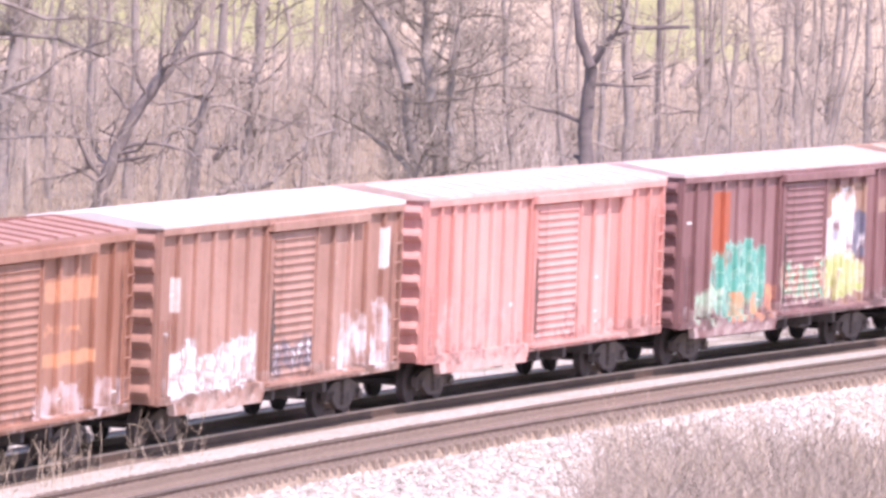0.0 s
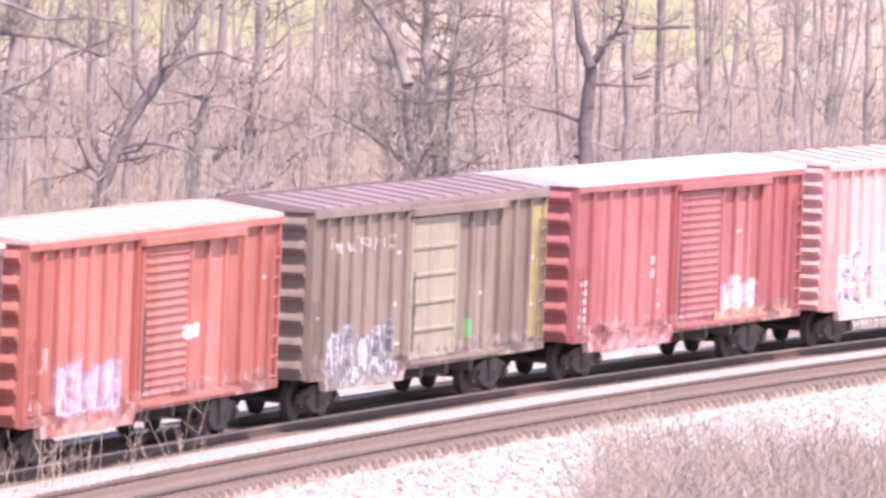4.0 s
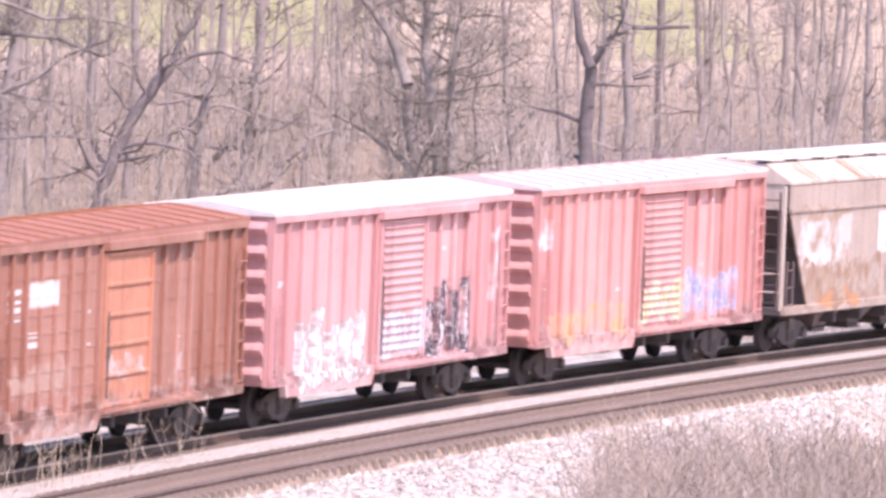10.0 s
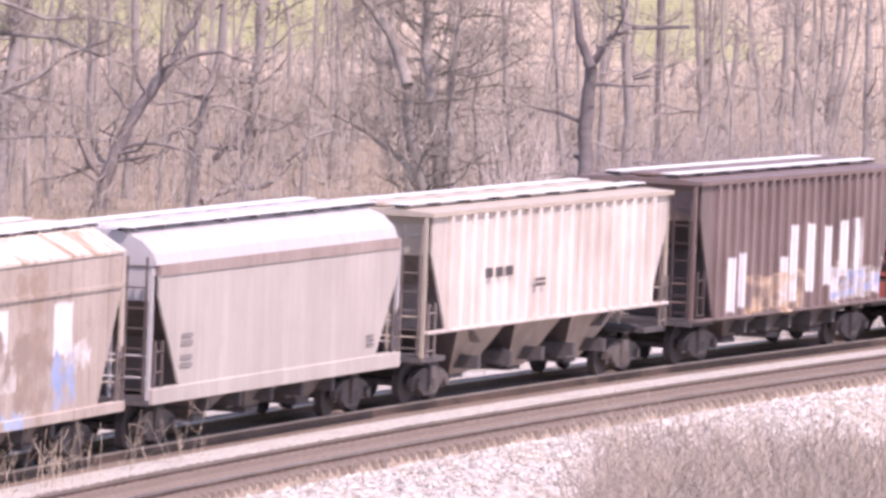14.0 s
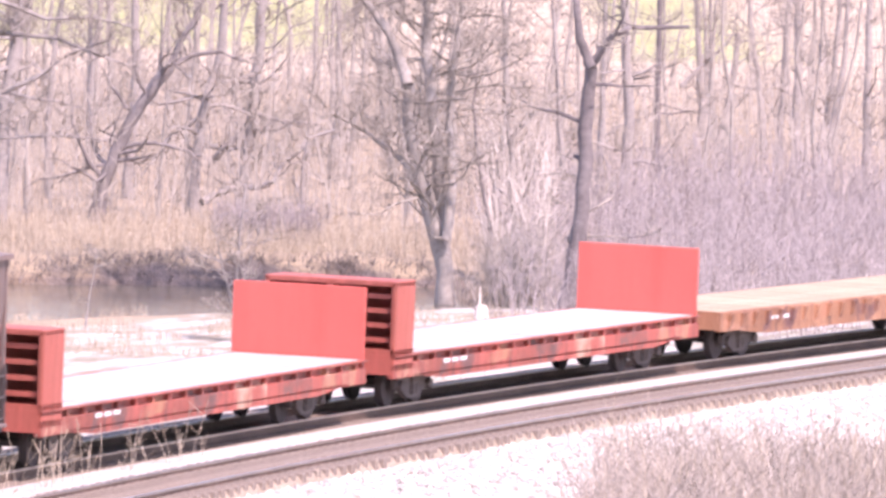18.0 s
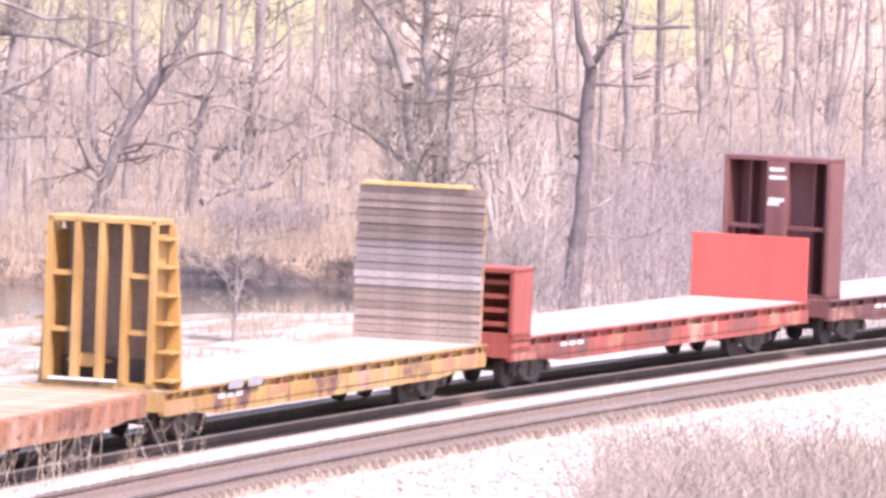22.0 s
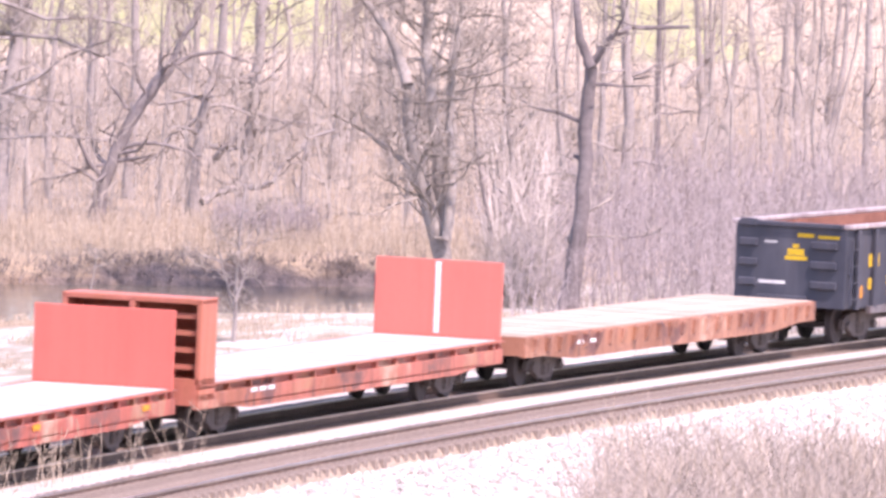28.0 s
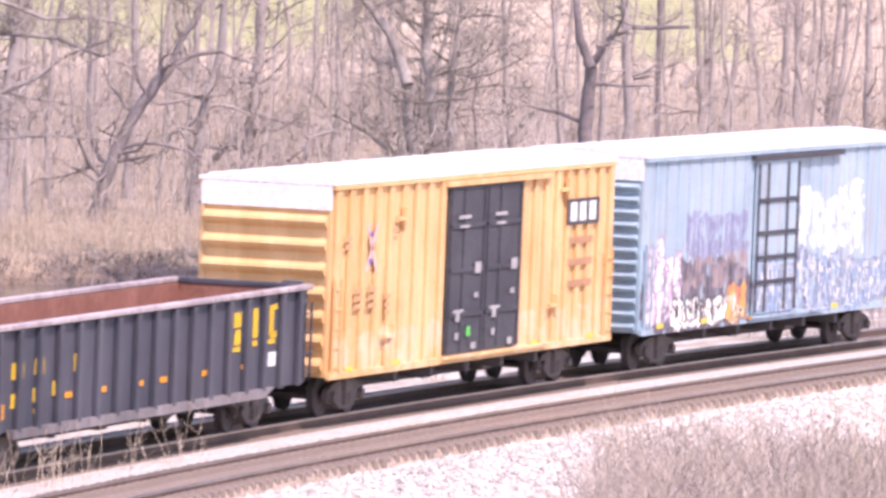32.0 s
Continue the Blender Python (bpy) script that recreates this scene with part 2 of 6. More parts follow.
            m_col = m.mix(m.grey(ring, 0.016, 0.04), cols[-1], m_col)
            m_col = m.mix(m.grey(d, 0.05, 0.09), cols[-1], m_col)
            gaps = m.grey(m.noise(m.scaled(co, 1.6, 0, 0.7, (k * 5.1, 0, 0)), 2.0, 4), 0.34, 0.46)
            inside = m.math("MULTIPLY", m.math("MULTIPLY", m.math("ADD", d, 0.02), 14.0, True), near)
            inside = m.math("MULTIPLY", inside, gaps)
        col = m.mix(inside, col, m_col)
    return m.done(col, fine, 0.15, 0.01)


# ---- ground ----
def smooth(a, b, x):
    u = min(max((x - a) / (b - a), 0.0), 1.0)
    return u * u * (3 - 2 * u)


def river(d, l):
    """1 in the river's bed, 0 on its banks; the stream bends away behind the trees."""
    near_edge = 268.0 + 0.88 * (l + 12.6)
    far_edge = 297.5 + 0.35 * (l + 12.6)
    return smooth(0, 2.2, d - near_edge) * smooth(0, 0.9, far_edge - d) * smooth(2.5, -1.5, l)


def height(x, y):
    s, w = sw(x, y)
    dx, dy = x - EYE.x, y - EYE.y
    d, l = dx * math.cos(YAW) + dy * math.sin(YAW), dx * math.sin(YAW) - dy * math.cos(YAW)
    z = -0.34
    if w > 2.0:
        z -= 1.0 * smooth(2.0, 5.5, w)
    if w < -6.2:
        z -= 1.1 * smooth(-6.2, -10.5, w)
    away = abs(w + 2)
    z += noise.noise((x * 0.11, y * 0.11, 3.0)) * 0.25 * smooth(9, 20, away)
    z += noise.noise((x * 0.9, y * 0.9, 1.0)) * 0.05 * smooth(3.2, 8, away)
    z += 0.35 * smooth(2, -2, l) * smooth(296, 300, d - 0.35 * (l + 12.6)) * smooth(330, 308, d)
    z -= 1.3 * river(d, l)
    z += 12.9 * math.exp(-(dx * dx + dy * dy) / 180.0)
    far = math.hypot(x, y)
    z += 60 * smooth(900, 2600, far) * (0.6 + 0.4 * noise.noise((x * 0.0012, y * 0.0012, 0)))
    return z


def ground_material():
    m = Mat("valley_ground", 0.95)
    co = m.coords()
    x, y, z = m.node("ShaderNodeSeparateXYZ", Vector=co).outputs
    yy = m.math("ADD", y, RAD)
    r = m.math("SQRT", m.math("ADD", m.math("MULTIPLY", x, x), m.math("MULTIPLY", yy, yy)))
    w = m.math("SUBTRACT", r, RAD)
    d = m.math("ADD", m.math("MULTIPLY", m.math("SUBTRACT", x, EYE.x), math.cos(YAW)),
               m.math("MULTIPLY", m.math("SUBTRACT", y, EYE.y), math.sin(YAW)))
    l = m.math("SUBTRACT", m.math("MULTIPLY", m.math("SUBTRACT", x, EYE.x), math.sin(YAW)),
               m.math("MULTIPLY", m.math("SUBTRACT", y, EYE.y), math.cos(YAW)))
    big, mid, fine = m.noise(co, 0.05, 4), m.noise(co, 0.35, 5), m.noise(co, 4.0, 6, 0.7)
    # leaf litter and dry grass
    col = m.mix(m.grey(mid, 0.4, 0.62), (0.27, 0.21, 0.155), (0.38, 0.30, 0.215))
    col = m.mix(m.math("MULTIPLY", m.grey(fine, 0.45, 0.7), 0.6), col, (0.43, 0.34, 0.25))
    # far meadow: pale stubble, then green grass
    jit = m.math("MULTIPLY", m.math("SUBTRACT", big, 0.5), 45.0)
    dd = m.math("ADD", d, jit)
    tan = m.math("MULTIPLY", m.math("SUBTRACT", dd, 478.0), 0.04, True)
    col = m.mix(tan, col, m.mix(m.grey(mid, 0.4, 0.6), (0.41, 0.325, 0.24), (0.53, 0.425, 0.32)))
    green = m.math("MULTIPLY", m.math("MULTIPLY", m.math("SUBTRACT", dd, 528.0), 0.05, True),
                   m.math("MULTIPLY", m.math("MULTIPLY", m.math("SUBTRACT", 21.0, l), 0.2, True),
                          m.math("MULTIPLY", m.math("SUBTRACT", m.math("ABSOLUTE", m.math("SUBTRACT", l, 2.0)), 6.5), 0.35, True)))
    col = m.mix(green, col, m.mix(m.grey(mid, 0.35, 0.65), (0.31, 0.315, 0.15), (0.40, 0.385, 0.205)))
    # earth of the river banks
    low = m.math("MULTIPLY", m.math("SUBTRACT", -1.5, z), 4.0, True)
    col = m.mix(low, col, m.mix(m.grey(fine, 0.4, 0.6), (0.17, 0.125, 0.095), (0.25, 0.19, 0.15)))
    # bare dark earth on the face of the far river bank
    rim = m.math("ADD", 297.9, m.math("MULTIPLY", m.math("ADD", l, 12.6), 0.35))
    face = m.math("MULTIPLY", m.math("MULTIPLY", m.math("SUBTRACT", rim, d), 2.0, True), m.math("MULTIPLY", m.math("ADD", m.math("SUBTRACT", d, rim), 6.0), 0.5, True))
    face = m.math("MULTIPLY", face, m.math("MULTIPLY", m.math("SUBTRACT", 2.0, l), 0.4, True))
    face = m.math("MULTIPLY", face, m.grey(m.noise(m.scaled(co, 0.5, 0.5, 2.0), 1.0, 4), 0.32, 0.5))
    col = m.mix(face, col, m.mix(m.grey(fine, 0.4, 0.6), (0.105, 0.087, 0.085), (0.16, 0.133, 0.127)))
    # broken stone beside the line, weedy at its edges
    vo = m.node("ShaderNodeTexVoronoi", Vector=co, Scale=8.0)
    stone = m.mix(m.grey(m.noise(co, 5.0, 6, 0.75), 0.35, 0.65), (0.36, 0.335, 0.31), (0.63, 0.60, 0.56))
    weeds = m.grey(mid, 0.50, 0.62)
    stone = m.mix(m.math("MULTIPLY", weeds, 0.55), stone, (0.42, 0.36, 0.27))
    flat = m.math("MULTIPLY", m.math("SUBTRACT", w, 7.0), 0.25, True)
    bands = m.noise(m.scaled(co, 0.25, 0.9, 0.5), 1.1, 5, 0.65)
    stone = m.mix(m.math("MULTIPLY", flat, m.grey(bands, 0.44, 0.60)), stone, (0.27, 0.235, 0.18))
    lo = m.math("MULTIPLY", m.math("ADD", m.math("ADD", w, 13.5), m.math("MULTIPLY", mid, 3.0)), 0.8, True)
    hi = m.math("MULTIPLY", m.math("SUBTRACT", m.math("ADD", 24.0, m.math("MULTIPLY", mid, 5.0)), w), 0.8, True)
    dry = m.math("MULTIPLY", m.math("SUBTRACT", z, -1.75), 6.0, True)
    col = m.mix(m.math("MULTIPLY", m.math("MULTIPLY", lo, hi), dry), col, stone)
    return m.done(col, m.math("ADD", fine, vo.outputs["Distance"]), 0.6, 0.06)


def build_ground():
    def steps(*runs):
        out = []
        for a, b, st in runs:
            v = a
            while v < b - 1e-6:
                out.append(v)
                v += st
        return out
    ds = steps((-4000, -700, 550), (-700, -60, 40), (-60, 40, 4), (40, 170, 6.5), (170, 330, 1.1), (330, 700, 8), (700, 1000, 50), (1000, 4600, 450))
    ls = steps((-4000, -700, 550), (-700, -100, 40), (-100, -40, 6), (-40, 40, 1.0), (40, 100, 6), (100, 700, 40), (700, 4600, 550))
    verts, faces = [], []
    for d in ds:
        for l in ls:
            p = spot(d, l)
            p.z = height(p.x, p.y)
            verts.append(p)
    n = len(ls)
    for i in range(len(ds) - 1):
        for j in range(n - 1):
            a = i * n + j
            faces.append((a, a + 1, a + n + 1, a + n))
    me = bpy.data.meshes.new("ground")
    me.from_pydata(verts, [], faces)
    me.polygons.foreach_set("use_smooth", [True] * len(faces))
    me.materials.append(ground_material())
    me.update()
    if me.polygons[0].normal.z < 0:
        me.flip_normals()
    tagged(new("ground", me), "pale gravel, leaf litter and far green meadow of a valley floor", "ground", kind="structure")
    # river
    bm = bmesh.new()
    rows = [(-150, 130, 262), (-60, 215, 285), (-12, 262, 300), (4, 276, 307)]
    prev = None
    for l, a, b in rows:
        pair = [bm.verts.new(spot(a, l, -1.9)), bm.verts.new(spot(b, l, -1.9))]
        if prev:
            bm.faces.new((prev[0], pair[0], pair[1], prev[1]))
        prev = pair
    m = Mat("still_river_water", 0.12)
    co = m.coords()
    rip = m.noise(m.scaled(co, 1, 1, 1), 1.4, 4)
    m.p.inputs["Specular IOR Level"].default_value = 0.5
    mat = m.done(m.mix(m.grey(m.noise(co, 0.2, 3), 0.4, 0.6), (0.10, 0.085, 0.065), (0.14, 0.12, 0.09)), rip, 0.12, 0.05)
    tagged(new("water", mesh_of("water", bm, mat)), "slow brown river behind the embankment", "river", kind="structure")


build_ground()


# ---- tracks ----
def strip(name, material, w0, w1, z0, z1, s0, s1, step, slope=0.0):
    """A long slab that follows the arc."""
    verts, faces = [], []
    n = int((s1 - s0) / step) + 1
    for i in range(n):
        s = s0 + (s1 - s0) * i / (n - 1)
        for w, z in ((w0 - slope, z0), (w0, z1), (w1, z1), (w1 + slope, z0)):
            verts.append(arc(s, w, z + CANT * (w - (NEAR_W if w < -2.2 else 0))))
        if i:
            a = 4 * (i - 1)
            for j in range(3):
                faces.append((a + j, a + j + 1, a + j + 5, a + j + 4))
    me = bpy.data.meshes.new(name)
    me.from_pydata(verts, [], faces)
    me.materials.append(material)
    me.update()
    return me


def build_track(w, label, near):
    root = tagged(new("railway_track"), label, "railway track", kind="structure")
    part("ballast", strip("ballast", M_BED if near else M_BED_DARK, w - (1.2 if near else 1.75), w + (1.2 if near else 2.1), -0.45 if near else -1.5, -0.15 if near else -0.20, -560, 560, 4, 0.2), None, root, "rust-stained brown ballast" if near else "darker brown ballast")
    for side in (-0.7525, 0.7525):
        rail = part("rail", strip("rail", M_RAIL, w + side - 0.032, w + side + 0.032, -0.18, -0.012, -560, 560, 4, 0.0), None, root)
        part("rail_head", strip("rail_head", M_RAILHEAD, w + side - 0.038, w + side + 0.038, -0.04, 0.0, -560, 560, 4), None, rail, "worn shiny rail head")
        part("rail_foot", strip("rail_foot", M_RAIL, w + side - 0.07, w + side + 0.07, -0.185, -0.165, -560, 560, 4), None, rail)
    if near:
        part("ballast", strip("ballast", M_BALLAST, w + 1.3, w + 2.75, -0.45, -0.165, -560, 560, 4, 0.25), None, root, "pale ballast between the tracks")
    top = -0.10 if near else -0.185
    bm = bmesh.new()
    box(bm, -0.115, 0.115, -1.3, 1.3, -0.40, top)
    me = mesh_of("sleeper", bm, M_SLEEPER, bevel=0.01)
    for i in range(230 if near else 200):
        s = -70 + i * 0.535
        j = random.uniform(-0.05, 0.05)
        p = arc(s, w + j)
        part("sleeper", me, None, root, at=Matrix.Translation(p) @ Matrix.Rotation(-s / RAD + random.uniform(-0.01, 0.01), 4, "Z") @ Matrix.Rotation(CANT, 4, "X"))
    # the rest of the sleepers, far along the line
    verts, faces = [], []
    runs = [(-560, -70.5), (-70 + (230 if near else 200) * 0.535, 560)]
    for a, b in runs:
        s = a
        while s < b:
            k = len(verts)
            for z in (-0.38, -0.19):
                for ds, dw in ((-0.11, -1.3), (0.11, -1.3), (0.11, 1.3), (-0.11, 1.3)):
                    verts.append(arc(s + ds, w + dw, z))
            faces += [(k + 4, k + 5, k + 6, k + 7), (k, k + 1, k + 5, k + 4), (k + 2, k + 3, k + 7, k + 6), (k + 1, k + 2, k + 6, k + 5), (k + 3, k, k + 4, k + 7)]
            s += 0.535
    me = bpy.data.meshes.new("far_sleepers")
    me.from_pydata(verts, [], faces)
    me.materials.append(M_SLEEPER)
    tagged(part("far_sleepers", me, None, root), kind="stuff")


build_track(NEAR_W, "empty track with rusty rails and weathered wooden sleepers", True)
build_track(0.0, "track under the train with rusty rails and wooden sleepers", False)

# ---- running gear, shared by all the cars ----
WHEEL_R = 0.457


def gear_meshes():
    out = {}
    bm = bmesh.new()
    prism(bm, [(-1.12, 0.60), (-0.9, 0.70), (-0.5, 0.78), (0.5, 0.78), (0.9, 0.70), (1.12, 0.60), (1.12, 0.38), (0.72, 0.38), (0.35, 0.17), (-0.35, 0.17), (-0.72, 0.38), (-1.12, 0.38)], "y", -0.07, 0.07)
    for x in (-0.12, 0.12):
        rod(bm, (x, -0.10, 0.26), (x, -0.10, 0.56), 0.075)
    for x in (-0.89, 0.89):
        rod(bm, (x, -0.17, WHEEL_R), (x, 0.0, WHEEL_R), 0.12, n=8)
    out["side_frame"] = mesh_of("side_frame", bm, M_TRUCK, bevel=0.0)
    bm = bmesh.new()
    for y in (-0.75, 0.75):
        o = 1 if y > 0 else -1
        rod(bm, (0, y - 0.065, 0), (0, y + 0.065, 0), WHEEL_R, n=20)
        rod(bm, (0, y - o * 0.065, 0), (0, y - o * 0.10, 0), WHEEL_R + 0.03, n=20)
        rod(bm, (0, y + o * 0.065, 0), (0, y + o * 0.10, 0), 0.16, n=10)
    rod(bm, (0, -1.02, 0), (0, 1.02, 0), 0.08, n=8)
    out["wheelset"] = mesh_of("wheelset", bm, M_WHEEL)
    out["truck"] = mesh_of("truck", B((-0.2, 0.2, -1.15, 1.15, 0.5, 0.82), (-0.35, 0.35, -0.3, 0.3, 0.7, 0.95)), M_TRUCK, bevel=0.02)
    bm = B((-0.75, 0, -0.09, 0.09, 0.77, 0.95), (-0.95, -0.70, -0.17, 0.17, 0.72, 1.0))
    out["coupler"] = mesh_of("coupler", bm, M_TRUCK, bevel=0.02)
    return out


GEAR = gear_meshes()
WHEELSETS = []
CARS = []


def gear(root, h, inset, over):
    """Trucks with wheels under both ends, couplers, centre sill and brake gear."""
    for sx in (-1, 1):
        truck = part("truck", GEAR["truck"], None, root, "grimy steel truck", at=pose(sx * (h - inset), 0, 0))
        for y in (-1.0, 1.0):
            part("side_frame", GEAR["side_frame"], None, truck, at=pose(0, y, 0, 0, 0, 0 if y < 0 else 180))
        for x in (-0.89, 0.89):
            WHEELSETS.append((part("wheelset", GEAR["wheelset"], None, truck, at=pose(x, 0, WHEEL_R)), x))
        part("coupler", GEAR["coupler"], None, root, at=pose(sx * (h + over - 0.95), 0, 0, 0, 0, 0 if sx < 0 else 180))
    bm = bmesh.new()
    e = h - inset - 1.3
    prism(bm, [(-h, 1.0), (-h, 0.78), (-e, 0.72), (-e + 1.6, 0.46), (e - 1.6, 0.46), (e, 0.72), (h, 0.78), (h, 1.0)], "y", -0.3, 0.3)
    part("centre_sill", bm, M_UNDER, root)
    bearer = mesh_of("cross_bearer", B((-0.1, 0.1, -1.40, 1.40, 0.66, 0.96)), M_UNDER)
    for k in range(5):
        part("cross_bearer", bearer, None, root, at=pose(-e + 1.0 + (2 * e - 2.0) * k / 4, 0, 0))
    part("brake_cylinder", B((2.6, 3.3, -0.85, -0.45, 0.52, 0.9), (3.3, 3.9, -0.7, -0.6, 0.66, 0.74)), M_UNDER, root, bevel=0.04)
    bm = bmesh.new()
    rod(bm, (1.0, 0.75, 0.75), (2.1, 0.75, 0.75), 0.22, n=10)
    part("air_tank", bm, M_UNDER, root)
    part("brake_valve", B((-1.6, -1.1, -0.95, -0.6, 0.55, 0.95), (-1.5, -1.35, -0.9, -0.2, 0.6, 0.7)), M_UNDER, root, bevel=0.02)
    bm = bmesh.new()
    rod(bm, (-h + inset + 1.2, -0.35, 0.62), (h - inset - 1.2, -0.35, 0.62), 0.03, n=4)
    part("brake_rod", bm, M_UNDER, root)


def car_root(name, label, category, s0, s1, group=""):
    root = tagged(new(name), label, category, group or "train of freight cars")
    CARS.append((root, (s0 + s1) / 2, (s1 - s0) / 2))
    return root, (s1 - s0) / 2


def ladder(root, x, y, z, mat, turn=0.0, rungs=4, up=0.42):
    bm = bmesh.new()
    for k in range(rungs):
        rod(bm, (-0.2, 0, k * up), (0.2, 0, k * up), 0.022, n=4)
    box(bm, -0.235, -0.195, -0.02, 0.03, -0.15, rungs * up - 0.2)
    box(bm, 0.195, 0.235, -0.02, 0.03, -0.15, rungs * up - 0.2)
    part("ladder", bm, mat, root, at=pose(x, y, z, 0, 0, turn))


def markings(root, x, z, rows, width, high, mat, y=-1.585, gap=1.6, columns=1):
    """Short bars that stand for small stencilled lines."""
    me = mesh_of("marking", B((0, width, -0.004, 0, 0, high)), mat)
    for r in range(rows):
        for c in range(columns):
            part("marking", me, None, root, at=pose(x + c * width * 1.35, y, z - r * high * gap))


def reflectors(root, xs, z=1.02, y=-1.60, mat=None):
    me = mesh_of("reflector", B((-0.22, 0.22, -0.004, 0, -0.06, 0.06)), mat or M_ORANGE)
    for x in xs:
        part("reflector", me, None, root, at=pose(x, y, z))


def end_wall(root, h, sx, z0, z1, ribs, mat, half=1.42, deep=0.15):
    """Pressed steel end with rounded horizontal ribs."""
    bm = bmesh.new()
    pts = [(-h + 0.12, z0), (-h + 0.02, z0)]
    pitch = (z1 - z0) / ribs
    for k in range(ribs):
        z = z0 + k * pitch
        pts += [(-h + 0.02, z + 0.18 * pitch), (-h - deep * 0.75, z + 0.36 * pitch), (-h - deep, z + 0.5 * pitch), (-h - deep * 0.75, z + 0.64 * pitch), (-h + 0.02, z + 0.82 * pitch)]
    pts += [(-h + 0.02, z1), (-h + 0.12, z1)]
    prism(bm, pts, "y", -half, half)
    for y in (-half, half):
        box(bm, -h - 0.03, -h + 0.12, min(y, y * 1.065), max(y, y * 1.065), z0, z1)
    part("end_wall", bm, mat, root, at=pose(0, 0, 0, 0, 0, 0 if sx < 0 else 180))


def roof(root, h, z, mat, ribs, rise=0.16, half=1.60, rib_high=0.035, rib_mat=None):
    bm = bmesh.new()
    prism(bm, [(-half, z), (-half, z + 0.08), (0, z + 0.08 + rise), (half, z + 0.08), (half, z)], "x", -h - 0.06, h + 0.06)
    r = part("roof", bm, mat, root)
    bm = bmesh.new()
    prism(bm, [(-half - 0.01, z + 0.06), (-half - 0.01, z + 0.08 + rib_high), (0, z + 0.08 + rise + rib_high), (half + 0.01, z + 0.08 + rib_high), (half + 0.01, z + 0.06), (0, z + 0.06 + rise)], "x", -0.07, 0.07)
    me = mesh_of("roof_rib", bm, rib_mat or mat)
    for k in range(ribs):
        part("roof_rib", me, None, r, at=pose(-h + 2 * h * (k + 0.5) / ribs, 0, 0))


def bleached(c):
    g = sum(c) / 3
    return tuple(0.88 * v + 0.12 * g for v in c)


